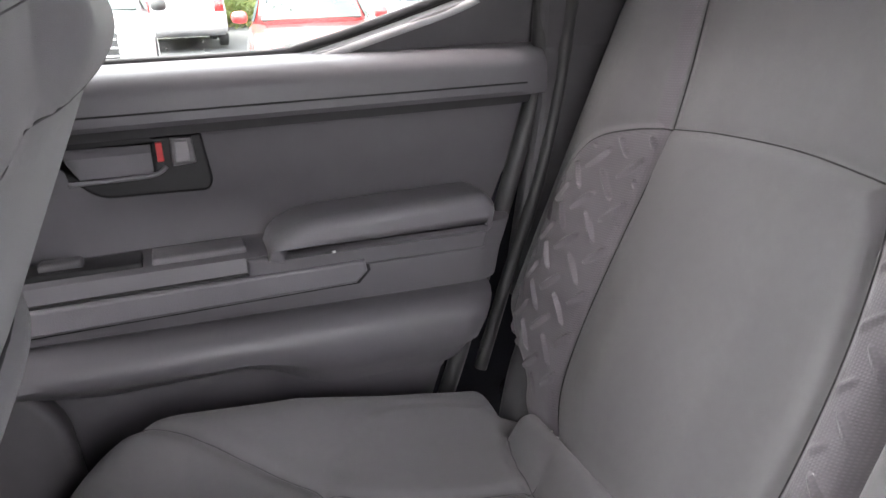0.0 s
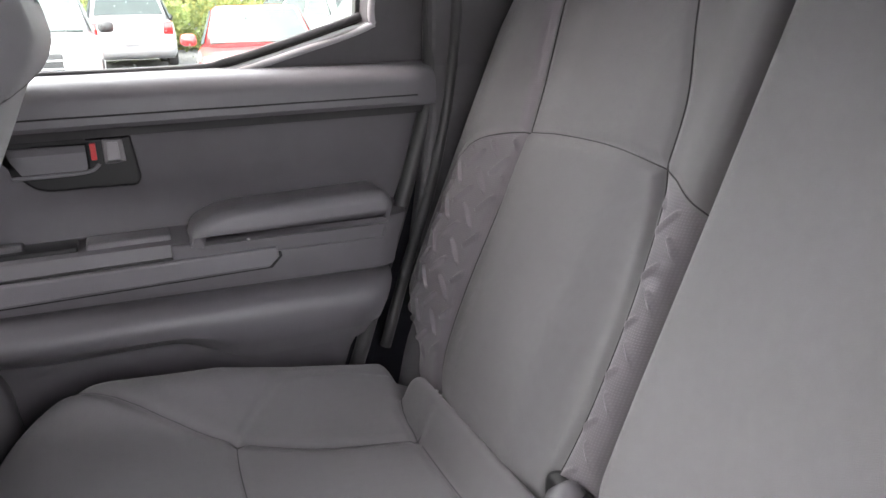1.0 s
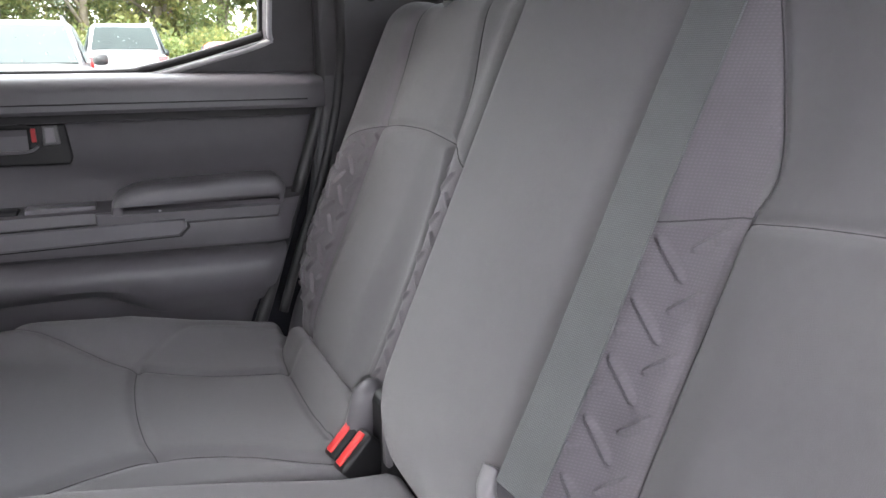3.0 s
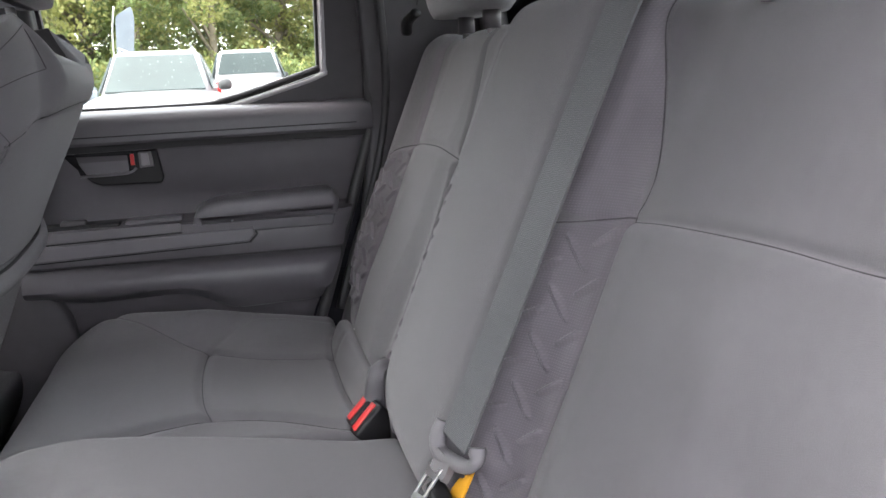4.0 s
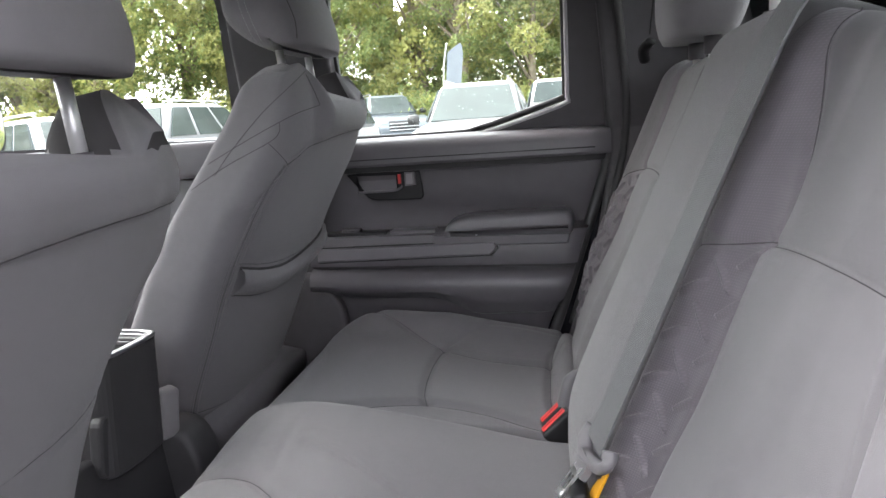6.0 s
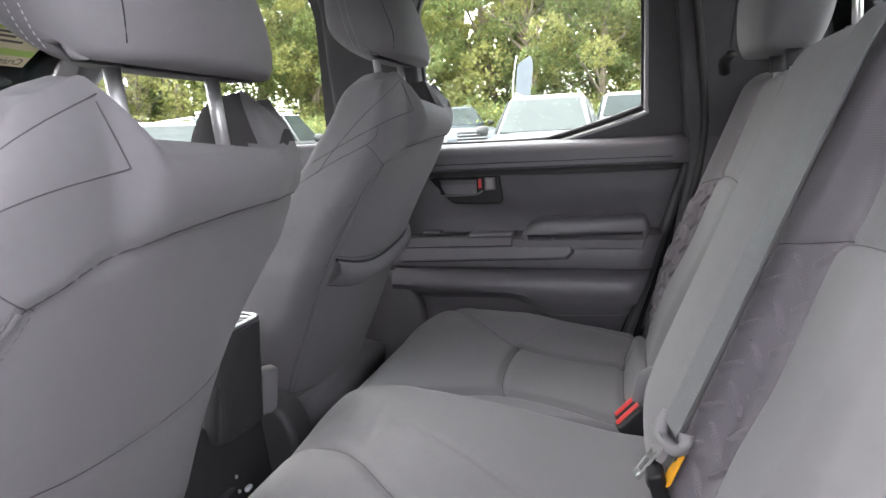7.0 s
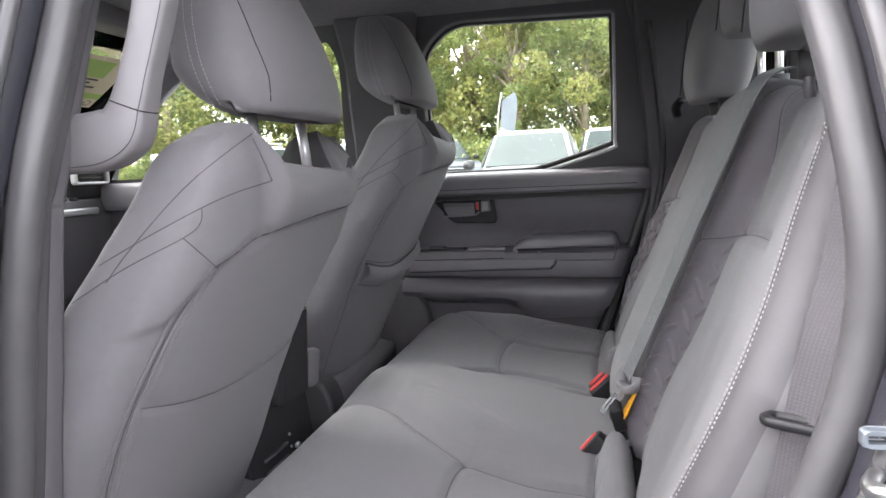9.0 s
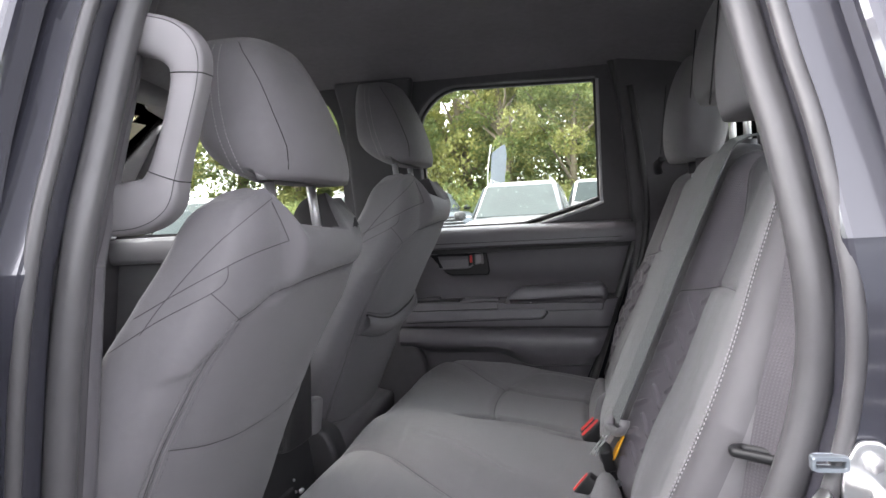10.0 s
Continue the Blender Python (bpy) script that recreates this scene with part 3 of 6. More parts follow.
    # outside: skin, window channel and pane
    part("window_channel", split_plate("window_channel", [(0.10, 1.336), (0.66, 1.336), (0.665, 1.41), (0.66, 1.755), (0.16, 1.765), (0.08, 1.69)], BLACK_TRIM, s, 0.034, 0.02, 0.003, [grown(REAR_WINDOW, -0.006)], m), door, "black window channel")
    sillp = [(0.10, SILL), (0.36, SILL), (0.42, 1.352), (0.50, 1.373), (0.612, 1.407)]
    part("window_lip", tube("window_lip", [at(x, side_y(z) - 0.014, z - 0.006) for x, z in sillp + [(0.618, 1.43), (0.619, 1.56), (0.619, 1.735)]], 0.0055, LIP_SKYLIT, 8, 6), door, "inner window lip, coloured pale for the sky light on it")
    part("glass_wiper", tube("glass_wiper", [at(x, side_y(z) + 0.012, z + 0.009) for x, z in sillp], 0.006, SEAL_DARK, 6, 6), door, "black rubber glass wiper")
    pane = part("window_pane", plate("window_pane", grown(REAR_WINDOW, 0.012), GLASS, side(s, 0.03, m), 0.004, 0.0), door, "clear side window with rain drops")
    pane.visible_shadow = False
    if s > 0:
        rng = random.Random(5)
        dv, df = [], []
        for k in range(420):
            x, z = rng.uniform(0.13, 0.60), 1.36 + 0.36 * rng.random() ** 1.5
            if z < 1.40 and x > 0.4:
                continue
            r = rng.uniform(0.0005, 0.0013)
            c = Vector((x, side_y(z) + 0.033, z))
            b = len(dv)
            for a in range(6):
                dv.append(at(c.x + r * math.cos(a * 1.047), c.y, c.z + r * 1.2 * math.sin(a * 1.047)))
            dv.append(at(c.x, c.y + r * 0.7, c.z))
            df += [(b + a, b + (a + 1) % 6, b + 6) for a in range(6)]
        drops = part("rain_drops", mesh_of("rain_drops", dv, df, DROP_GLINT), pane)
        tagged(drops, "rain drops on the glass, coloured pale for the light they catch", kind="stuff")
    if s < 0:
        part("outer_skin", split_plate("outer_skin", [(0.0, 0.60), (0.50, 0.60), (0.60, 0.95), (0.70, 1.22), (0.71, 1.345), (0.0, 1.345)], PAINT, s, 0.10, 0.03, 0.01, m=m), door, "dark navy painted door skin")
    return door


rear_door("door_1", 1, Matrix.Identity(4), "closed rear door with charcoal card, armrest and side window")
HINGE = Matrix.Translation((-0.11, -0.87, 0)) @ Matrix.Rotation(radians(-86), 4, "Z") @ Matrix.Translation((0.0, 0.84, 0))
rear_door("door_2", -1, HINGE, "opened rear door with charcoal card and navy skin")


# ---- rear seat ----
LEAN_D = Vector((math.sin(radians(23.4)), 0, math.cos(radians(23.4))))
LEAN_N = Vector((-math.cos(radians(23.4)), 0, math.sin(radians(23.4))))
BACK0 = Vector((0.600, 0, 0.930))


def on_back(y, z, h=0.0):
    """A place on the rear seat's back: across, at that height, and h in front of its plane."""
    return BACK0 + LEAN_D * ((z - 0.93) / LEAN_D.z) + Vector((0, y, 0)) + LEAN_N * h


ARCH = curve2([(0.487, 1.270), (0.53, 1.262), (0.58, 1.243), (0.622, 1.215), (0.640, 1.175), (0.645, 1.10), (0.640, 1.01)])
DOWN = curve2([(0.487, 1.270), (0.497, 1.17), (0.505, 1.05), (0.500, 0.985), (0.478, 0.945)])
UP = curve2([(0.487, 1.270), (0.497, 1.33), (0.512, 1.40), (0.525, 1.47)])
CROSS = curve2([(0.487, 1.270), (0.40, 1.275), (0.31, 1.275), (0.228, 1.267)])
IN_DOWN = curve2([(0.228, 1.267), (0.212, 1.23), (0.198, 1.15), (0.196, 1.06), (0.202, 1.00), (0.215, 0.95)])
NEAR_CROSS = curve2([(0.228, 1.262), (0.30, 1.268), (0.38, 1.272), (0.45, 1.274), (0.51, 1.274), (0.548, 1.276)])
NEAR_UP = curve2([(0.228, 1.267), (0.236, 1.30), (0.212, 1.36), (0.188, 1.42), (0.172, 1.47)])
NEAR_DOWN = curve2([(0.228, 1.267), (0.229, 1.22), (0.227, 1.15), (0.228, 1.06), (0.235, 1.00), (0.245, 0.95)])
IN_ARCH = curve2([(0.228, 1.267), (0.20, 1.258), (0.172, 1.245), (0.148, 1.236)])
IN_UP = curve2([(0.228, 1.267), (0.236, 1.33), (0.262, 1.40), (0.285, 1.47)])


def tread(y, z):
    """Short raised bars, crossed in turn, as on tread plate."""
    pitch = 0.047
    h = np.zeros(len(y))
    for off, ang in ((0.0, radians(135)), (0.5, radians(45))):
        a, b = y / pitch - off, z / pitch - off
        dy, dz = (a - np.round(a)) * pitch, (b - np.round(b)) * pitch
        u, v = dy * np.cos(ang) + dz * np.sin(ang), -dy * np.sin(ang) + dz * np.cos(ang)
        wide = 0.0042 * np.sqrt(np.clip(1 - (u / 0.0205) ** 2, 0.02, 1))
        h = np.maximum(h, np.clip(1 - np.abs(v) / wide, 0, 1) ** 0.8 * (1 - step01(np.abs(u), 0.015, 0.0205)))
    return h


def outer_back(name, s):
    """One outboard seat back: bolsters, centre panels, seams pressed in, tread-plate relief."""
    nv, nu = 380, 360
    z = np.linspace(0.912, 1.468, nv)[None, :].repeat(nu, 0)
    q = np.linspace(0, 1, nu)[:, None].repeat(nv, 1)
    outer = 0.690 - 0.105 * (1 - step01(z, 0.955, 1.035)) - 0.03 * step01(z, 1.38, 1.468)
    if s < 0:
        outer = np.interp(z, [0.912, 0.985, 1.08, 1.17, 1.22, 1.265, 1.305, 1.369, 1.42, 1.468], [0.640, 0.672, 0.692, 0.698, 0.688, 0.669, 0.649, 0.624, 0.607, 0.590])
    inner = (0.150 if s > 0 else 0.128) + 0 * z
    y = inner + q * (outer - inner)
    p = np.stack([y.ravel(), z.ravel()], 1)
    yy, zz = p[:, 0], p[:, 1]
    h = np.zeros(len(p))
    in_y = np.interp(zz, [0.95, 1.0, 1.06, 1.15, 1.23, 1.267], [0.215, 0.202, 0.196, 0.198, 0.212, 0.228]) if s > 0 else np.interp(zz, [0.95, 1.0, 1.06, 1.15, 1.22, 1.267], [0.245, 0.235, 0.228, 0.227, 0.229, 0.228])
    # fullness of the panels
    centre = step01(yy, 0.22, 0.29) * (1 - step01(yy, 0.42, 0.49))
    h += 0.006 * centre
    bol = np.exp(-((yy - 0.585) / 0.055) ** 2)
    if s > 0:
        h += 0.020 * bol * step01(zz, 0.95, 1.10)
    else:
        # the centre panel rises towards the bolster, which stands proud of a crease
        crease = np.interp(zz, [0.95, 1.10, 1.20, 1.28, 1.333, 1.42, 1.47], [0.600, 0.590, 0.578, 0.552, 0.539, 0.520, 0.512])
        h -= 0.031 * (1 - 0.94 * step01(yy, 0.22, 0.56))
        h += 0.040 * np.exp(-((yy - 0.148) / 0.042) ** 2)
        h += 0.016 * step01(yy, crease, crease + 0.022) * step01(zz, 0.94, 1.04) - 0.004 * np.exp(-((yy - crease) / 0.006) ** 2)
    h += (0.010 if s > 0 else 0.0) * np.exp(-((yy - 0.18) / 0.03) ** 2)
    h += 0.012 * np.exp(-((zz - 1.05) / 0.10) ** 2) * centre
    inner_seam = IN_DOWN if s > 0 else NEAR_DOWN
    press = np.zeros(len(p))
    for line, deep, wide in ((ARCH, 0.0035 if s > 0 else 0.0, 0.004), (DOWN, 0.008 if s > 0 else 0.0, 0.008), (UP, 0.007 if s > 0 else 0.0, 0.009), (CROSS if s > 0 else NEAR_CROSS, 0.006, 0.007), (inner_seam, 0.007, 0.007), (IN_UP if s > 0 else NEAR_UP, 0.005, 0.006), (IN_ARCH, 0.003, 0.005)):
        press = np.maximum(press, deep * np.exp(-(near_line(p, line) / wide) ** 2))
    h -= press
    cross = CROSS if s > 0 else NEAR_CROSS
    ledge = np.array(sorted(cross))
    under = np.interp(yy, ledge[:, 0], ledge[:, 1])
    h += (0.004 if s > 0 else 0.008) * (1 - step01(zz - under, -0.003, 0.004)) * (1 - step01(under - zz, 0.02, 0.16)) * step01(yy, in_y - 0.002, in_y + 0.014) * (1 - step01(yy, 0.478, 0.490) if s > 0 else 1 - step01(yy, crease - 0.012, crease))
    arch_y = np.interp(zz, [1.01, 1.10, 1.175, 1.215, 1.243, 1.262, 1.27], [0.640, 0.645, 0.640, 0.622, 0.58, 0.53, 0.487])
    down_y = np.interp(zz, [0.945, 0.985, 1.05, 1.17, 1.27], [0.478, 0.500, 0.505, 0.497, 0.487])
    inside = (yy > down_y + 0.001) & (yy < arch_y - 0.001) & (zz < 1.266)
    inside_in = (yy < in_y - 0.001) & (zz < np.interp(yy, [0.148, 0.172, 0.2, 0.228], [1.236, 1.245, 1.258, 1.267]) - 0.004)
    if s < 0:
        inside = np.zeros(len(p), bool)
    soft = np.minimum(np.minimum(near_line(p, ARCH), near_line(p, DOWN)), np.minimum(near_line(p, inner_seam), near_line(p, IN_ARCH)))
    relief = step01(soft, 0.006, 0.013) * step01(zz, 0.955, 0.985) * (1 - step01(yy, 0.628, 0.645)) * (step01(yy, 0.158, 0.168) if s > 0 else step01(yy, 0.150, 0.160))
    h += np.where(inside, 0.0056, np.where(inside_in, 0.0040 if s > 0 else 0.0050, 0)) * tread(yy, zz) * relief
    h += 0.0011 * np.array([noise.noise((a * 9, c * 6, 3.0 + s)) for a, c in zip(yy, zz)])
    # rolled edges
    for dist, r in ((outer.ravel() - yy, 0.045 if s > 0 else 0.030), (yy - inner.ravel(), 0.022), (1.475 - zz, 0.055), (zz - 0.908, 0.062)):
        k = np.clip(r - dist, 0, r)
        h -= r - np.sqrt(np.maximum(r * r - k * k, 0))
    verts = [on_back(s * a, b, c) for a, b, c in zip(yy, zz, h)]
    faces = grid_faces(nu, nv)
    up_y = np.interp(zz, [1.27, 1.33, 1.40, 1.47], [0.487, 0.497, 0.512, 0.525])
    meshy = (inside | inside_in).reshape(nu, nv)
    in_up = np.interp(zz, [1.26, 1.33, 1.40, 1.47], [0.228, 0.236, 0.262, 0.285] if s > 0 else [0.232, 0.228, 0.196, 0.172])
    upper = ((zz >= 1.252) & (((yy > up_y + 0.004) & (yy < up_y + 0.022) & (s > 0)) | ((yy < in_up - 0.001) & (s < 0)))).reshape(nu, nv)
    vinyl = ((yy > np.interp(zz, [0.985, 1.08, 1.16, 1.216, 1.302, 1.369, 1.42], [0.632, 0.652, 0.664, 0.655, 0.617, 0.592, 0.575])) & (s < 0)).reshape(nu, nv)
    index = [2 if vinyl[f[0] // nv, f[0] % nv] else 1 if (meshy[f[0] // nv, f[0] % nv] or upper[f[0] // nv, f[0] % nv]) else 0 for f in faces]
    # close behind
    base = len(verts)
    rim = [i * nv for i in range(nu)] + [(nu - 1) * nv + j for j in range(1, nv)] + [i * nv + nv - 1 for i in range(nu - 2, -1, -1)] + [j for j in range(nv - 2, 0, -1)]
    for r in rim:
        verts.append(verts[r] - LEAN_N * 0.075)
    for k in range(len(rim)):
        a, b = rim[k], rim[(k + 1) % len(rim)]
        faces.append((a, base + k, base + (k + 1) % len(rim), b))
        index.append(0)
    faces.append(tuple(range(base, base + len(rim))))
    index.append(0)
    me = mesh_of("cover", verts, faces, [CLOTH, CLOTH_MESH, VINYL], True, index)
    bm = bmesh.new()
    bm.from_mesh(me)
    bmesh.ops.recalc_face_normals(bm, faces=bm.faces)
    bm.to_mesh(me)
    bm.free()
    return me, (yy, zz, h)


def lifted(field, pts, s=1, lift=0.0):
    """Puts a line drawn on the seat back onto its padded surface."""
    yy, zz, h = field
    out = []
    for a, b in pts:
        d = (yy - a) ** 2 + (zz - b) ** 2
        k = np.argpartition(d, 8)[:8]
        w = 1 / (d[k] + 1e-7)
        out.append(on_back(s * a, b, float((h[k] * w).sum() / w.sum()) + lift))
    return out


def stitches(name, rows, mat, length=0.0045, gap=0.0035, r=0.0008):
    """Rows of short thread stitches along lines in space."""
    verts, faces = [], []
    for row in rows:
        path = [Vector(p) for p in row]
        acc, nxt = 0.0, 0.0
        for a, b in zip(path[:-1], path[1:]):
            d = (b - a).length
            t = (b - a).normalized() if d > 1e-9 else Vector((0, 0, 1))
            while nxt <= acc + d:
                c = a + t * (nxt - acc)
                u = t.cross(Vector((1, 0, 0.3))).normalized()
                v = t.cross(u)
                k = len(verts)
                for e, rr in ((-0.5, 0.5), (-0.3, 1), (0.3, 1), (0.5, 0.5)):
                    for g in range(6):
                        verts.append(c + t * length * e + (u * math.cos(g * 1.047) + v * math.sin(g * 1.047)) * r * rr)
                for e in range(3):
                    for g in range(6):
                        faces.append((k + e * 6 + g, k + e * 6 + (g + 1) % 6, k + e * 6 + 6 + (g + 1) % 6, k + e * 6 + 6 + g))
                faces += [tuple(k + g for g in range(5, -1, -1)), tuple(k + 18 + g for g in range(6))]
                nxt += length + gap
            acc += d
    return mesh_of(name, verts, faces, mat)


RIGHT_SEAT = thing("car_seat", (0.35, 0.40, 0.58), "charcoal cloth rear seat with tread-plate bolsters beside the closed door", "car seat", "rear seats")
BENCH = thing("rear_bench", (0.35, -0.27, 0.58), "wide charcoal cloth rear bench with white stitching beside the doorway", "car seat", "rear seats")


def build_outer_back(s):
    t = RIGHT_SEAT if s > 0 else BENCH
    me, field = outer_back("back_rest", s)
    cover = part("back_rest", me, t, "charcoal cloth back with tread-plate relief on the bolster")
    for line in ((ARCH, DOWN, UP, CROSS, IN_DOWN, IN_UP, IN_ARCH) if s > 0 else (NEAR_CROSS, NEAR_DOWN, NEAR_UP, IN_ARCH)):
        soft = s < 0
        part("seam", tube("seam", lifted(field, line, s, 0.0), 0.0007 if soft else 0.0009, SEAM_SOFT if soft else THREAD, 6, 1), cover)
    if s < 0:
        line = curve2([(0.632, 0.985), (0.648, 1.06), (0.660, 1.12), (0.664, 1.17), (0.655, 1.22), (0.637, 1.265), (0.617, 1.305), (0.592, 1.369), (0.575, 1.42)], 14)
        rows = [lifted(field, [(a + d, b) for a, b in line], s, 0.0006) for d in (-0.0055, 0.0055)]
        part("stitching", stitches("stitching", rows, STITCH, 0.0028, 0.0022, 0.0008), cover, "double row of pale grey stitches")
        part("seam", tube("seam", lifted(field, line, s, 0.0), 0.0006, SEAM_SOFT, 6, 1), cover)
    # side plastic and hinge below the outer corner
    part("hinge_cover", tube("hinge_cover", [on_back(s * 0.585, 0.90, -0.035), on_back(s * 0.60, 0.97, -0.03), on_back(s * 0.625, 1.04, -0.045)], 0.030, PLASTIC_DARK, 10, 4), t, "black plastic hinge cover")
    for k in range(2):
        part("latch_bar", tube("latch_bar", [(0.606, s * (0.492 - 0.014 * k), 0.936), (0.610, s * (0.484 - 0.014 * k), 0.938)], 0.0026, CHROME, 8), t, "small bright metal loop")
    return t


build_outer_back(1)
build_outer_back(-1)


def build_middle_back():
    t = BENCH
    nu, nv = 60, 90
    verts, y0, y1 = [], -0.152, 0.138
    for i in range(nu):
        for j in range(nv):
            q, r = i / (nu - 1), j / (nv - 1)
            z = 0.935 + 0.545 * r
            y = y0 + (y1 - 0.055 * (1 - float(step01(np.float64(z), 0.94, 1.03))) ** 2 - y0) * q
            z = 0.935 + 0.545 * r + 0.02 * (1 - math.sin(math.pi * q) ** 0.6) * (1 - r) ** 6
            h = 0.029 + 0.004 * math.sin(math.pi * q)
            for dist, rad in ((y - y0, 0.034), (y1 - 0.055 * (1 - float(step01(np.float64(z), 0.94, 1.03))) ** 2 - y, 0.026), (1.480 - z, 0.05), (z - 0.93, 0.05)):
                k = min(max(rad - dist, 0), rad)
                h -= rad - math.sqrt(max(rad * rad - k * k, 0))
            h += 0.0015 * noise.noise((y * 9, z * 7, 2.0))
            verts.append(on_back(y, z, h))
    faces = grid_faces(nu, nv)
    base = len(verts)
    rim = [i * nv for i in range(nu)] + [(nu - 1) * nv + j for j in range(1, nv)] + [i * nv + nv - 1 for i in range(nu - 2, -1, -1)] + [j for j in range(nv - 2, 0, -1)]
    for r in rim:
        verts.append(verts[r] - LEAN_N * 0.10)
    for k in range(len(rim)):
        faces.append((rim[k], base + k, base + (k + 1) % len(rim), rim[(k + 1) % len(rim)]))
    faces.append(tuple(range(base, base + len(rim))))
    me = mesh_of("cover", verts, faces, CLOTH)
    bm = bmesh.new()
    bm.from_mesh(me)
    bmesh.ops.recalc_face_normals(bm, faces=bm.faces)
    bm.to_mesh(me)
    bm.free()
    part("centre_back_rest", me, t, "plain charcoal cloth centre back standing proud")
    part("edge_piping", tube("edge_piping", [on_back(0.131, z, 0.010) for z in (0.98, 1.1, 1.2, 1.3, 1.4, 1.46)], 0.0016, THREAD, 6, 2), t)
    rings = []
    for k in range(13):
        q = k / 12
        r = 0.021 * math.sqrt(max(1 - max(0, (q - 0.86) / 0.15) ** 2, 0.01))
        rings.append([(0.572 + 0.034 * q + dx, 0.164 + dy, 0.86 + 0.137 * q) for dx, dy in ring_of(r, r * 0.95, 16, 2.2)])
    part("hinge_post", loft("hinge_post", rings, PLASTIC), t, "grey plastic hinge post")
    part("hinge_cap", box("hinge_cap", (0.598, 0.092, 0.915), (0.612, 0.112, 0.972), PLASTIC, 0.006, 3), t)
    # black box stands in for the dark of the gap beside the post
    part("hinge_gap_shade", box("hinge_gap_shade", (0.600, 0.090, 0.86), (0.625, 0.205, 0.99), GLOSS_BLACK, 0.01, 2), t, "black box for the shade in the gap beside the hinge post")
    return t


build_middle_back()

F_OUT = curve2([(0.075, 0.655), (0.13, 0.640), (0.20, 0.605), (0.28, 0.550), (0.350, 0.495), (0.44, 0.455), (0.53, 0.440), (0.575, 0.437)])
F_ARC = curve2([(0.350, 0.495), (0.375, 0.535), (0.410, 0.575), (0.450, 0.598), (0.52, 0.600), (0.575, 0.590)])
F_CROSS = curve2([(0.350, 0.495), (0.344, 0.43), (0.343, 0.34), (0.350, 0.255), (0.362, 0.212)])
F_IN = curve2([(0.090, 0.140), (0.16, 0.125), (0.23, 0.150), (0.30, 0.190), (0.362, 0.212), (0.45, 0.200), (0.53, 0.16), (0.575, 0.14)])
N_IN = curve2([(0.075, 0.085), (0.165, 0.088), (0.21, 0.112), (0.29, 0.195), (0.372, 0.272), (0.43, 0.300), (0.486, 0.318), (0.56, 0.322)])
N_CROSS = curve2([(0.372, 0.272), (0.366, 0.33), (0.368, 0.40), (0.376, 0.46), (0.385, 0.50)])
N_OUT = curve2([(0.075, 0.655), (0.13, 0.640), (0.20, 0.605), (0.28, 0.555), (0.385, 0.500), (0.44, 0.480), (0.53, 0.470), (0.575, 0.467)])
F_REAR = curve2([(0.585, 0.545), (0.572, 0.52), (0.564, 0.48), (0.561, 0.40), (0.561, 0.28), (0.566, 0.20)])


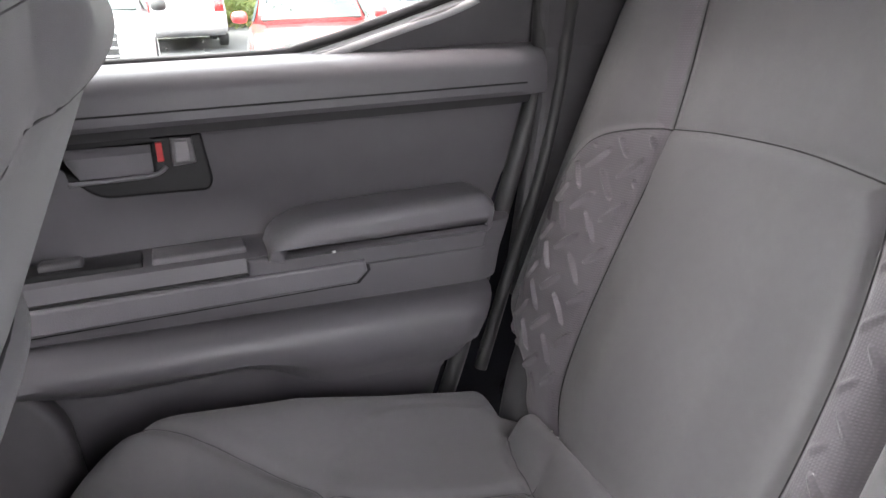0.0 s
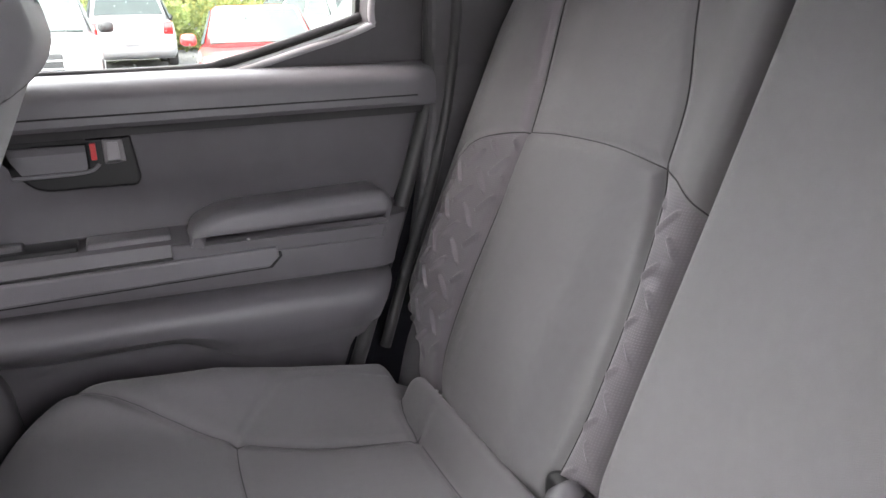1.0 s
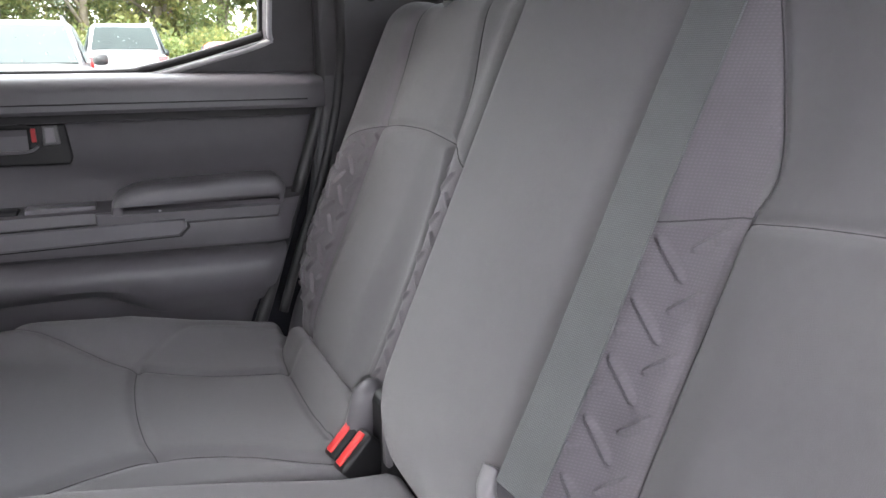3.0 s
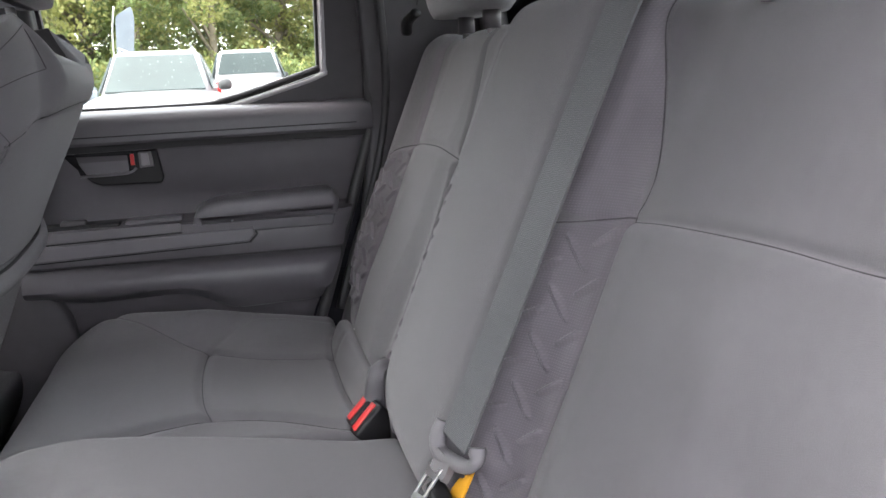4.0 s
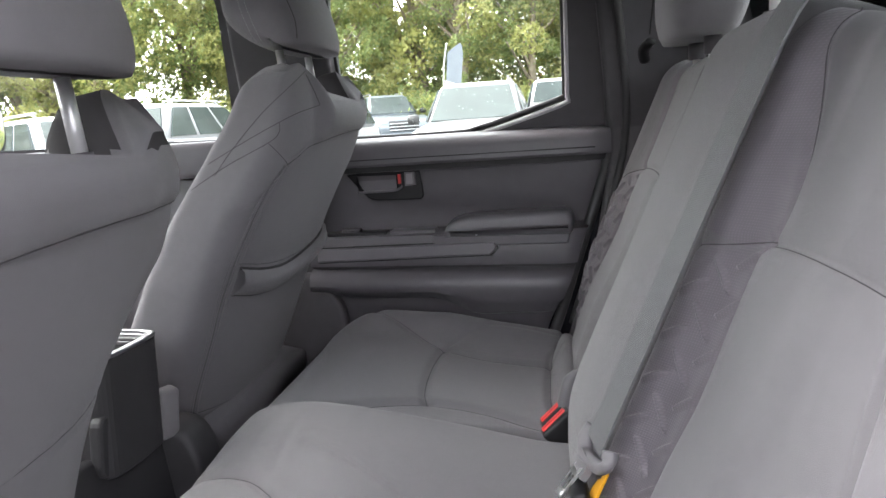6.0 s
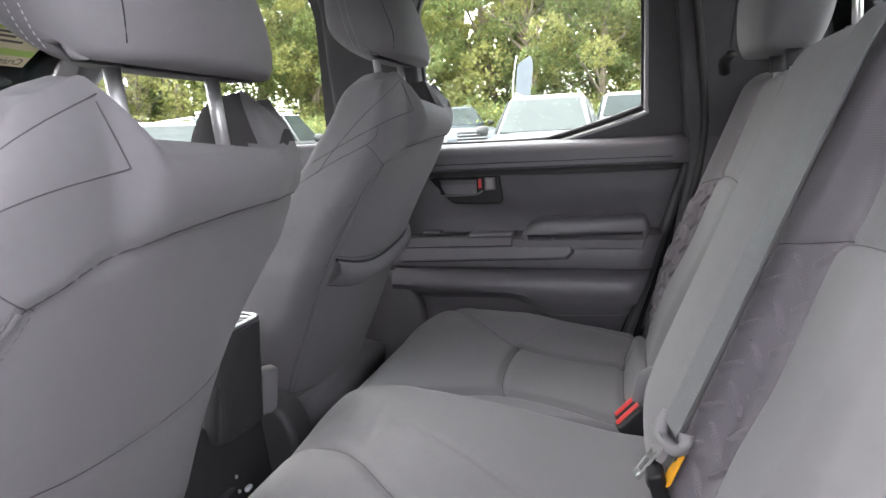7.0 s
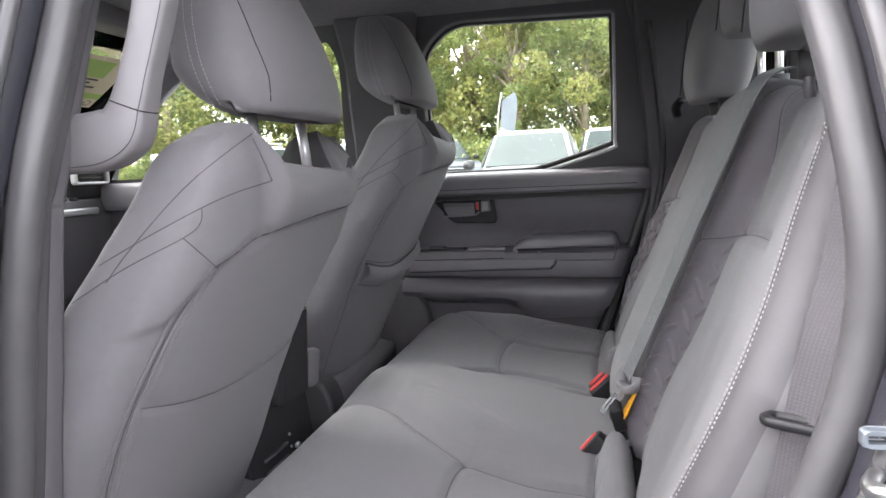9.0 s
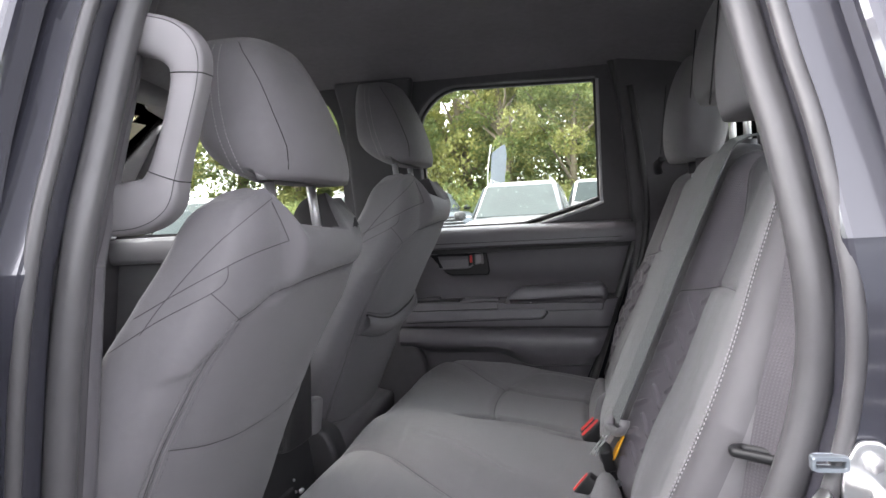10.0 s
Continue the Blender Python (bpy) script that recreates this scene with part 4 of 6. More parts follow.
def cushion(name, y_lo, y_hi, mirrors, label, hump):
    """A seat cushion; mirrors: for each outboard place, the side it lies on."""
    nu, nv = 200, int((y_hi - y_lo) / 0.0032)
    x = np.linspace(0, 1, nu)[:, None].repeat(nv, 1)
    y = np.linspace(y_lo, y_hi, nv)[None, :].repeat(nu, 0)
    # front corners drawn back
    ay = np.abs(y)
    front = 0.072 + 0.08 * step01(ay, 0.50, 0.66) ** 2
    back = 0.618 - 0.03 * step01(ay, 0.545, 0.575)
    x = front + x * (back - front)
    xx, yy = x.ravel(), y.ravel()
    ay = np.abs(yy)
    z = np.interp(xx, [0.04, 0.10, 0.16, 0.22, 0.30, 0.36, 0.45, 0.55, 0.60, 0.66], [0.945, 0.953, 0.955, 0.951, 0.939, 0.930, 0.920, 0.912, 0.910, 0.900])
    rise = np.interp(xx, [0.05, 0.2, 0.35, 0.5, 0.6], [0.018, 0.030, 0.042, 0.026, 0.012])
    z += rise * np.exp(-((ay - 0.612) / 0.060) ** 2)
    if hump:
        # the centre place stands up as a hump between the near seam and the split
        side_in = -np.interp(xx, [0.04, 0.165, 0.21, 0.29, 0.372, 0.43, 0.486, 0.60], [0.085, 0.088, 0.112, 0.195, 0.272, 0.300, 0.318, 0.322])
        z += np.interp(xx, [0.07, 0.12, 0.20, 0.28, 0.36, 0.46, 0.54, 0.60], [0.004, 0.016, 0.028, 0.030, 0.027, 0.016, 0.004, 0.0]) * step01(yy, side_in, side_in + 0.15)
        z += 0.004 * np.exp(-((yy - side_in + 0.09) / 0.08) ** 2) * step01(xx, 0.06, 0.2) * (1 - step01(xx, 0.4, 0.55))
        z -= 0.002 * np.exp(-(near_line(np.stack([xx, yy], 1), [(0.24, -0.03), (0.30, -0.06), (0.36, -0.10), (0.43, -0.155)]) / 0.007) ** 2)
    z += 0.042 * np.exp(-(np.abs(xx - 0.594) / 0.024) ** 2.6) * (1 - step01(ay, 0.505, 0.545)) * step01(ay, 0.14, 0.20)
    for s in mirrors:
        p = np.stack([xx, s * yy], 1)
        for line, deep, wide in ((F_OUT if s > 0 else N_OUT, 0.006, 0.010), (F_ARC, 0.002, 0.005), (F_CROSS if s > 0 else N_CROSS, 0.006, 0.008), (F_IN if s > 0 else N_IN, 0.008, 0.012), (F_REAR, 0.010, 0.008)):
            z -= deep * np.exp(-(near_line(p, line) / wide) ** 2)
    z += 0.0012 * np.array([noise.noise((a * 8, b * 8, 1.0)) for a, b in zip(xx[::1], yy[::1])])
    for dist, r in ((xx - front.ravel(), 0.075), (back.ravel() - xx, 0.016), (y_hi - yy, 0.055 if y_hi > 0.5 else 0.030), (yy - y_lo, 0.055 if y_lo < -0.5 else 0.018)):
        k = np.clip(r - dist, 0, r)
        z -= r - np.sqrt(np.maximum(r * r - k * k, 0))
    verts = [Vector(v) for v in zip(xx, yy, z)]
    faces = grid_faces(nu, nv)
    base = len(verts)
    rim = [i * nv for i in range(nu)] + [(nu - 1) * nv + j for j in range(1, nv)] + [i * nv + nv - 1 for i in range(nu - 2, -1, -1)] + [j for j in range(nv - 2, 0, -1)]
    for r in rim:
        v = verts[r]
        verts.append(Vector((v.x + (0.02 if v.x < 0.3 else -0.01), v.y, 0.80)))
    for k in range(len(rim)):
        faces.append((rim[k], base + k, base + (k + 1) % len(rim), rim[(k + 1) % len(rim)]))
    faces.append(tuple(range(base, base + len(rim))))
    me = mesh_of("cover", verts, faces, CLOTH)
    bm = bmesh.new()
    bm.from_mesh(me)
    bmesh.ops.recalc_face_normals(bm, faces=bm.faces)
    bm.to_mesh(me)
    bm.free()
    t = label
    cover = part("cushion", me, t, "charcoal cloth cushion with pressed seams")
    for s in mirrors:
        for line in ((F_OUT, F_CROSS, F_IN, F_REAR) if s > 0 else (N_OUT, N_CROSS, N_IN, F_REAR)):
            pts = []
            for a, b in line:
                k = np.argmin((xx - a) ** 2 + (yy - s * b) ** 2)
                if abs(yy[k] - s * b) < 0.006 and abs(xx[k] - a) < 0.006:
                    pts.append((a, s * b, z[k] + 0.0002))
            if len(pts) > 3:
                part("seam", tube("seam", pts, 0.0007, SEAM_SOFT, 6, 1), cover)
    return t


cushion("rear_seat_cushion", 0.125, 0.668, (1,), RIGHT_SEAT, False)
cushion("rear_seat_cushion", -0.668, 0.118, (-1,), BENCH, True)
part("base_box", box("base_box", (0.13, 0.13, 0.575), (0.66, 0.62, 0.83), PLASTIC_DARK, 0.03), RIGHT_SEAT, "black carpeted box")
# added box fills the gap in place of black anchors and a buckle base
part("gap_filler", box("gap_filler", (0.612, -0.40, 0.80), (0.70, -0.10, 0.905), LID, 0.02, 2), BENCH, "added black filler in the gap behind the cushion")
part("base_box", box("base_box", (0.13, -0.62, 0.575), (0.66, 0.125, 0.83), PLASTIC_DARK, 0.03), BENCH, "black carpeted box")


def head_rest(y, z0, w, hgt, label, rods=True, x0=0.775, thick=0.10, lean=0.12):
    t = thing("head_restraint", (x0 + 0.05, y, z0), label, "head restraint", "rear head restraints")
    rings = []
    for k in range(17):
        q = k / 16
        e = math.sin(math.pi * min(max(q * 0.94 + 0.03, 0), 1)) ** 0.38
        ww, d = w * (0.90 + 0.10 * e) * (0.55 + 0.45 * e), thick / 2 * (0.35 + 0.65 * e) * (1 - 0.18 * q)
        cx = x0 + thick / 2 + lean * (q - 0.3) * hgt
        rings.append([(cx + b + 0.012 * (1 - (a / w) ** 2) * (1 if b > 0 else -0.6), y + a, z0 + hgt * q) for a, b in ring_of(ww, d, 32, 3.2)])
    part("pad", loft("pad", rings, CLOTH), t)
    part("seam", tube("seam", [(x0 + 0.004 + lean * (q - 0.3) * hgt, y + w * 0.80, z0 + hgt * q) for q in (0.12, 0.3, 0.5, 0.7, 0.88)], 0.0012, THREAD, 6, 3), t)
    if rods:
        for dy in (-0.065, 0.065):
            part("rod", tube("rod", [(x0 + 0.070, y + dy, 1.43), (x0 + 0.068, y + dy, z0 + 0.03)], 0.0065, CHROME, 12, 1), t, "bright steel rod")
            part("rod_collar", tube("rod_collar", [(x0 + 0.070, y + dy, 1.455), (x0 + 0.070, y + dy, 1.485)], 0.014, PLASTIC_DARK, 12, 1), t, "black plastic collar")
    return t


head_rest(0.365, 1.482, 0.150, 0.22, "charcoal cloth head restraint sitting low on the seat back", thick=0.125, x0=0.762)
head_rest(-0.005, 1.565, 0.125, 0.17, "charcoal cloth centre head restraint raised on steel rods", x0=0.785)
head_rest(-0.385, 1.492, 0.135, 0.25, "charcoal cloth head restraint beside the doorway", x0=0.765)


# ---- rear belts and buckles ----
def strap(name, pts, wide, width_dir, mat, thick=0.0013):
    path = smooth_path(pts, 8)
    rings = []
    for i, p in enumerate(path):
        t = (path[min(i + 1, len(path) - 1)] - path[max(i - 1, 0)]).normalized()
        wd = Vector(width_dir)
        wd = (wd - t * wd.dot(t)).normalized()
        nn = t.cross(wd)
        rings.append([p + wd * a + nn * b for a, b in ((-wide / 2, -thick), (wide / 2, -thick), (wide / 2, thick), (-wide / 2, thick))])
    return loft(name, rings, mat, smooth=False)


def build_centre_belt():
    t = thing("seat_belt", (0.61, -0.165, 1.0), "grey webbing centre seat belt hanging down the seat back", "seat belt", "rear seat belts")
    part("webbing", strap("webbing", [on_back(-0.190, 1.490, -0.02), on_back(-0.187, 1.474, 0.012), on_back(-0.183, 1.445, 0.029), on_back(-0.181, 1.35, 0.031), on_back(-0.179, 1.25, 0.031), on_back(-0.177, 1.14, 0.030), on_back(-0.173, 1.022, 0.030)], 0.046, (0.20, -0.97, -0.09), WEB), t, "grey woven webbing with serrated edges")
    # grey loop that the webbing passes through, horns bent up at both ends
    tg = part("tongue_cover", tube("tongue_cover", [(0.612, -0.136, 1.040), (0.604, -0.140, 1.026), (0.603, -0.150, 1.014), (0.611, -0.176, 1.014), (0.618, -0.198, 1.019), (0.624, -0.206, 1.028), (0.627, -0.203, 1.040)], 0.0085, TRIM_GREY, 14, 6, 0.75, (0, 0, 1), 2.6), t, "grey plastic tongue cover")
    part("cover_web", strap("cover_web", [(0.606, -0.166, 1.018), (0.600, -0.166, 1.004), (0.596, -0.166, 0.998)], 0.030, (0.25, -0.95, 0.10), TRIM_GREY, 0.004), tg)
    across, along = Vector((0.22, -0.95, 0.20)).normalized(), Vector((-0.60, -0.05, -0.80)).normalized()
    out = across.cross(along)
    on_plate = lambda u, v, w: Vector((0.600, -0.160, 1.008)) + across * u + along * v + out * w
    part("latch_plate", plate("latch_plate", rounded([(-0.016, 0.0), (0.016, 0.0), (0.013, 0.012), (0.012, 0.046), (-0.012, 0.046), (-0.013, 0.012)], 0.004), CHROME, on_plate, 0.003, 0.0008,
                              [rounded([(-0.008, 0.018), (0.008, 0.018), (0.008, 0.038), (-0.008, 0.038)], 0.002)]), t, "bright steel latch plate")
    part("latch_rib", box("latch_rib", (-0.011, 0.040, -0.002), (0.011, 0.047, 0.0035), CHROME, 0.0015, 2, Matrix(((across.x, along.x, out.x, 0.600), (across.y, along.y, out.y, -0.160), (across.z, along.z, out.z, 1.008), (0, 0, 0, 1)))), t)
    m2 = Matrix.Translation((0.598, -0.172, 0.966)) @ Matrix.Rotation(radians(-14), 4, "Y") @ Matrix.Rotation(radians(12), 4, "X")
    latch = part("anchor_latch", box("anchor_latch", (-0.010, -0.017, -0.016), (0.010, 0.017, 0.024), GLOSS_BLACK, 0.005, 3, m2), t, "black plastic mini latch")
    part("latch_window", box("latch_window", (-0.012, -0.009, 0.002), (-0.008, 0.009, 0.016), PLASTIC_DARK, 0.002, 2, m2), latch)
    part("latch_neck", box("latch_neck", (-0.006, -0.010, -0.040), (0.006, 0.010, -0.012), GLOSS_BLACK, 0.004, 3, m2), latch)
    part("anchor_body", box("anchor_body", (-0.009, -0.015, -0.085), (0.009, 0.015, -0.036), GLOSS_BLACK, 0.004, 3, m2), t, "black plastic anchor body")
    part("anchor_sleeve", box("anchor_sleeve", (-0.0095, -0.016, -0.044), (0.0095, 0.016, -0.035), SATIN_DARK, 0.002, 2, m2), t)
    part("anchor_button", box("anchor_button", (-0.011, -0.011, -0.056), (-0.007, 0.003, -0.050), RED, 0.001, 1, m2), t, "small red release slot")
    part("anchor_web", strap("anchor_web", [(0.612, -0.176, 0.885), (0.612, -0.18, 0.86), (0.622, -0.18, 0.82)], 0.034, (0.3, -1, 0), PLASTIC_DARK), t)
    # yellow tag, notched like a pennant
    tag_u = Vector((0.10, -0.99, 0.05)).normalized()
    tag_v = Vector((0.38, -0.10, 0.92)).normalized()
    tag = plate("warning_tag", rounded([(-0.012, -0.004), (0.004, -0.006), (0.013, 0.004), (0.013, 0.044), (0.004, 0.046), (0.001, 0.030), (-0.006, 0.028), (-0.013, 0.012)], 0.002), YELLOW, lambda u, v, w: Vector((0.606, -0.181, 0.972)) + tag_u * u + tag_v * v + tag_u.cross(tag_v) * w, 0.003, 0.0008)
    part("warning_tag", tag, t, "small yellow plastic tag")


build_centre_belt()


def buckle(at, turn, tilt, label):
    t = thing("belt_buckle", (at[0], at[1], at[2] - 0.05), label, "belt buckle", "rear belt buckles")
    c, q = math.cos(radians(tilt)), math.sin(radians(tilt))
    m = Matrix.Translation(at) @ Matrix.Rotation(radians(turn), 4, "Z") @ Matrix(((0, c, -q, 0), (-1, 0, 0, 0), (0, q, c, 0), (0, 0, 0, 1)))
    part("housing", box("housing", (-0.0135, -0.0275, -0.050), (0.0135, 0.0275, 0.016), GLOSS_BLACK, 0.005, 3, m), t)
    part("button", box("button", (-0.0075, -0.0225, 0.0125), (0.0045, 0.0225, 0.0185), RED, 0.002, 2, m), t, "red release button")
    part("stalk", box("stalk", (-0.008, -0.018, -0.15), (0.008, 0.018, -0.055), PLASTIC_DARK, 0.005, 2, m), t)
    return t


buckle((0.575, 0.160, 0.923), 12, 42, "black seat belt buckle with a red button")
buckle((0.577, 0.129, 0.921), 12, 42, "black seat belt buckle with a red button")
buckle((0.561, -0.181, 0.916), -8, 50, "black buckle with red button low in the cushion gap")


def build_near_belt():
    t = thing("seat_belt", (0.70, -0.70, 1.0), "grey webbing outboard seat belt running through a black guide", "seat belt", "rear seat belts")
    part("webbing", strap("webbing", [(0.67, -0.700, 0.80), (0.702, -0.710, 0.98), (0.724, -0.714, 1.09), (0.734, -0.715, 1.145), (0.750, -0.712, 1.22), (0.772, -0.698, 1.30), (0.80, -0.662, 1.45), (0.82, -0.64, 1.58)], 0.043, (0.62, -0.78, 0), WEB_DARK), t, "dark purplish grey woven webbing")
    m = Matrix.Translation((0.731, -0.719, 1.152)) @ Matrix.Rotation(radians(-28), 4, "Z") @ Matrix.Rotation(radians(3), 4, "Y")
    part("guide", plate("guide", rounded([(-0.028, -0.012), (0.030, -0.012), (0.034, 0.0), (0.030, 0.012), (-0.028, 0.012), (-0.034, 0.0)], 0.010), GLOSS_BLACK, lambda u, v, w: m @ Vector((u, v, w)), 0.009, 0.004, [rounded([(-0.022, -0.004), (0.022, -0.004), (0.022, 0.004), (-0.022, 0.004)], 0.003)], smooth=True), t, "black plastic belt guide")


build_near_belt()


def build_far_belt():
    t = thing("seat_belt", (0.75, 0.55, 1.44), "black belt guide beside the far rear seat", "seat belt", "rear seat belts")
    part("guide", tube("guide", [(0.768, 0.52, 1.500), (0.758, 0.55, 1.487), (0.764, 0.585, 1.470)], 0.011, GLOSS_BLACK, 10, 5, 0.7), t, "black curved belt guide")


build_far_belt()


# ---- front seats ----
def seat_shape(z):
    """Half-width, rear x and thickness of a front seat back at a height."""
    w = np.interp(z, [0.78, 0.90, 1.00, 1.10, 1.18, 1.25, 1.30, 1.34, 1.36, 1.375, 1.385, 1.389], [0.245, 0.262, 0.280, 0.288, 0.280, 0.262, 0.245, 0.230, 0.221, 0.211, 0.198, 0.185])
    back = 0.198 + 0.47 * (z - 1.29) - 0.03 * np.clip((z - 1.33) / 0.06, 0, 1) ** 2
    d = np.interp(z, [0.78, 1.0, 1.2, 1.3, 1.34, 1.365, 1.378, 1.385, 1.389], [0.13, 0.15, 0.135, 0.115, 0.098, 0.080, 0.058, 0.036, 0.004])
    return float(w), float(back), float(d)


LIP = []


def front_seat(y0, label, m=1, dz=0.0, head=(0.0, 0.0)):
    """A front seat; m = -1 mirrors it, dz raises it, head moves its head restraint back and up."""
    t = thing("front_seat", (-0.15, y0, 0.575), label, "car seat", "front seats")
    rings, n = [], 144
    top = [1.335, 1.35, 1.36, 1.37, 1.376, 1.381, 1.385, 1.3875, 1.389]
    zs = [0.78 + 0.55 * k / 110 for k in range(111)] + top
    yoke = [(-0.30, 1.200), (-0.247, 1.215), (-0.205, 1.269), (-0.155, 1.290), (-0.09, 1.305), (-0.03, 1.311), (0.05, 1.316), (0.15, 1.318), (0.30, 1.318)]
    pressed = [curve2([(-0.240, 1.122), (-0.17, 1.108), (-0.08, 1.100), (0.02, 1.103), (0.12, 1.118), (0.20, 1.145)], 3),
               curve2([(-0.205, 1.269), (-0.232, 1.21), (-0.247, 1.14), (-0.250, 1.08), (-0.240, 1.0), (-0.226, 0.9), (-0.212, 0.845)], 3),
               yoke[2:]]
    flat = []
    for z in zs:
        w, back, d = seat_shape(z)
        ring = []
        for a, b in ring_of(w, d / 2, n, 3.5):
            x = back - d / 2 + b
            if a > 0:
                a *= 1 - 0.14 * max(0, min(1, (z - 1.27) / 0.10)) - float(np.interp(z, [0.78, 0.90, 1.00, 1.10, 1.15, 1.20, 1.25, 1.30], [0.02, 0.08, 0.24, 0.35, 0.34, 0.25, 0.10, 0.0]))
            # the back is dished at its edges, the front bolsters stand forward
            x -= (0.024 if a < 0 else float(np.interp(z, [0.95, 1.05, 1.16, 1.26], [0.04, 0.07, 0.07, 0.024]))) * (abs(a) / w) ** 3 if b > 0 else (0.055 if a < 0 else 0.03) * (abs(a) / w) ** 2
            g = abs(a)
            up = max(0, min(1, (z - 1.28) / 0.10))
            front_side = b < 0.12 * d
            lobe = float((step01(g, 0.080, 0.120) if front_side else step01(g, 0.110, 0.142) * (1.0 if a < 0 else 0.0)) * (1 - max(0.0, min(1.0, (g - 0.136) / 0.117)))) * up
            dip = (1 - float(step01(g, 0.090, 0.125))) * max(0, min(1, (z - 1.30) / 0.085))
            x -= 0.030 * lobe
            # the yoke over the shoulders lies proud of the lower panel
            if b > 0:
                x += 0.007 * float(step01(z - np.interp(a, [p[0] for p in yoke], [p[1] for p in yoke]), -0.004, 0.003))
            ring.append([x, a, z + 0.042 * lobe - 0.020 * dip])
            flat.append((a, z) if b > 0 else (9.0, 9.0))
        rings.append(ring)
    flat = np.array(flat)
    groove = np.zeros(len(flat))
    for line in pressed:
        groove = np.maximum(groove, 0.003 * np.exp(-(near_line(flat, line) / 0.005) ** 2))
    groove = groove.reshape(len(rings), n)
    rings = [[(p[0] - groove[i][k], y0 + m * p[1], p[2] + dz) for k, p in enumerate(ring)] for i, ring in enumerate(rings)]
    me = loft("back_rest", rings, [CLOTH_FRONT, LOBE_DARK])
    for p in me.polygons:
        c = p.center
        # only the upper lobe on the +y side is coloured darker
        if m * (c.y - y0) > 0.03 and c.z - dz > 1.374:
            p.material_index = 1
    tree = BVHTree.FromPolygons([v.co.copy() for v in me.vertices], [tuple(p.vertices) for p in me.polygons])

    def onto(pts, lift=0.0001):
        out = []
        for a, z in pts:
            hit = tree.ray_cast(Vector((0.8, y0 + m * a, z + dz)), Vector((-1, 0, 0)))
            if hit[0] is not None:
                out.append(hit[0] + hit[1] * lift)
        return out

    def onto_from_eye(pts, lift=0.0001):
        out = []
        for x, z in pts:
            # outer-side lines fitted to the camera's view, cast from its eye onto the seat
            view_ray = Vector((x, -0.62, z)) - Vector((0.592, -1.379, 1.366))
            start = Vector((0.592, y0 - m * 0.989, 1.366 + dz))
            hit = tree.ray_cast(start, Vector((view_ray.x, m * view_ray.y, view_ray.z)))
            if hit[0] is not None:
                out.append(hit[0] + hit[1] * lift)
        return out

    lines = [curve2([(0.205, 1.318), (0.15, 1.318), (0.05, 1.316), (-0.03, 1.311), (-0.09, 1.305), (-0.155, 1.290), (-0.205, 1.269)]),
             curve2([(-0.240, 1.122), (-0.17, 1.108), (-0.08, 1.100), (0.02, 1.103), (0.12, 1.118), (0.20, 1.145)]),
             curve2([(-0.215, 0.865), (-0.10, 0.85), (0.05, 0.845), (0.20, 0.86)])]
    edge = curve2([(-0.205, 1.269), (-0.232, 1.21), (-0.247, 1.14), (-0.250, 1.08), (-0.240, 1.0), (-0.226, 0.9), (-0.212, 0.845)])
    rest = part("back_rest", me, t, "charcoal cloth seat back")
    for k, line in enumerate(lines + [edge]):
        p = onto(line)
        if len(p) > 3:
            part("seam", tube("seam", p, 0.0009 if k == 0 else 0.0006, SEAM_SOFT, 6, 1), rest)
    for d in (-0.0045, 0.0045):
        part("welt", tube("welt", onto([(a + d, z) for a, z in edge], 0.0004), 0.0034, CLOTH_FRONT, 8, 1, 0.45, (1, 0, 0)), rest, "raised double welt")
    rows = [onto([(a + d, z) for a, z in edge], 0.0008) for d in (-0.0105, 0.0105)]
    part("stitching", stitches("stitching", rows, CLOTH_FRONT, 0.005, 0.003, 0.0007), rest, "double grey stitching")
    # points placed to fit the camera's view of the seat's outer side
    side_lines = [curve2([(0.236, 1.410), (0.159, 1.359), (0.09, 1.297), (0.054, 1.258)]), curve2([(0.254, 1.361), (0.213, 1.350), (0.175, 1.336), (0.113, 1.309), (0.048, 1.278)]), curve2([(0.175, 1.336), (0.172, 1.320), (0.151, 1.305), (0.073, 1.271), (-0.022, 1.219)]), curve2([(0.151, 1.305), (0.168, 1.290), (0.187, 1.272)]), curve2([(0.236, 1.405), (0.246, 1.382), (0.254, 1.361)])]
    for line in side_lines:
        p = onto_from_eye(line)
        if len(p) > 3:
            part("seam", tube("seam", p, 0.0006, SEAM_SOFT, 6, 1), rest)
    LIP[:] = [onto(curve2([(-0.238, 1.105 + dz), (-0.17, 1.090 + dz), (-0.09, 1.083 + dz), (0.0, 1.088 + dz), (0.10, 1.105 + dz), (0.19, 1.130 + dz)]), lift) for dz, lift in ((0.010, 0.002), (0.006, 0.013), (-0.004, 0.018), (-0.018, 0.014), (-0.030, 0.005), (-0.034, 0.0))]
    # head restraint
    hr = []
    hx, hz = head[0], head[1] + dz
    for k in range(25):
        q = k / 24
        z = 1.440 + 0.196 * q
        e = math.sin(math.pi * (0.03 + 0.94 * q)) ** 0.30
        w = 0.168 * (0.74 + 0.26 * e) * (1.0 - 0.40 * q ** 1.25) * (0.92 + 0.08 * min(1, q / 0.3))
        d = 0.072 * (0.45 + 0.55 * e) * (1 - 0.36 * q)
        hr.append([(hx + 0.156 + b - 0.045 * q + (0.045 * max(0.0, 1 - q / 0.32) ** 2 if b < 0 else 0.0) + 0.02 * (1 - (a / 0.162) ** 2) * (1 if b > 0 else -0.2), y0 + a, z + hz) for a, b in ring_of(w, d, 48, 3.4)])
    hme = loft("head_rest", hr, CLOTH_FRONT)
    tree2 = BVHTree.FromPolygons([v.co.copy() for v in hme.vertices], [tuple(p.vertices) for p in hme.polygons])
    head = part("head_rest", hme, t, "charcoal cloth head restraint")

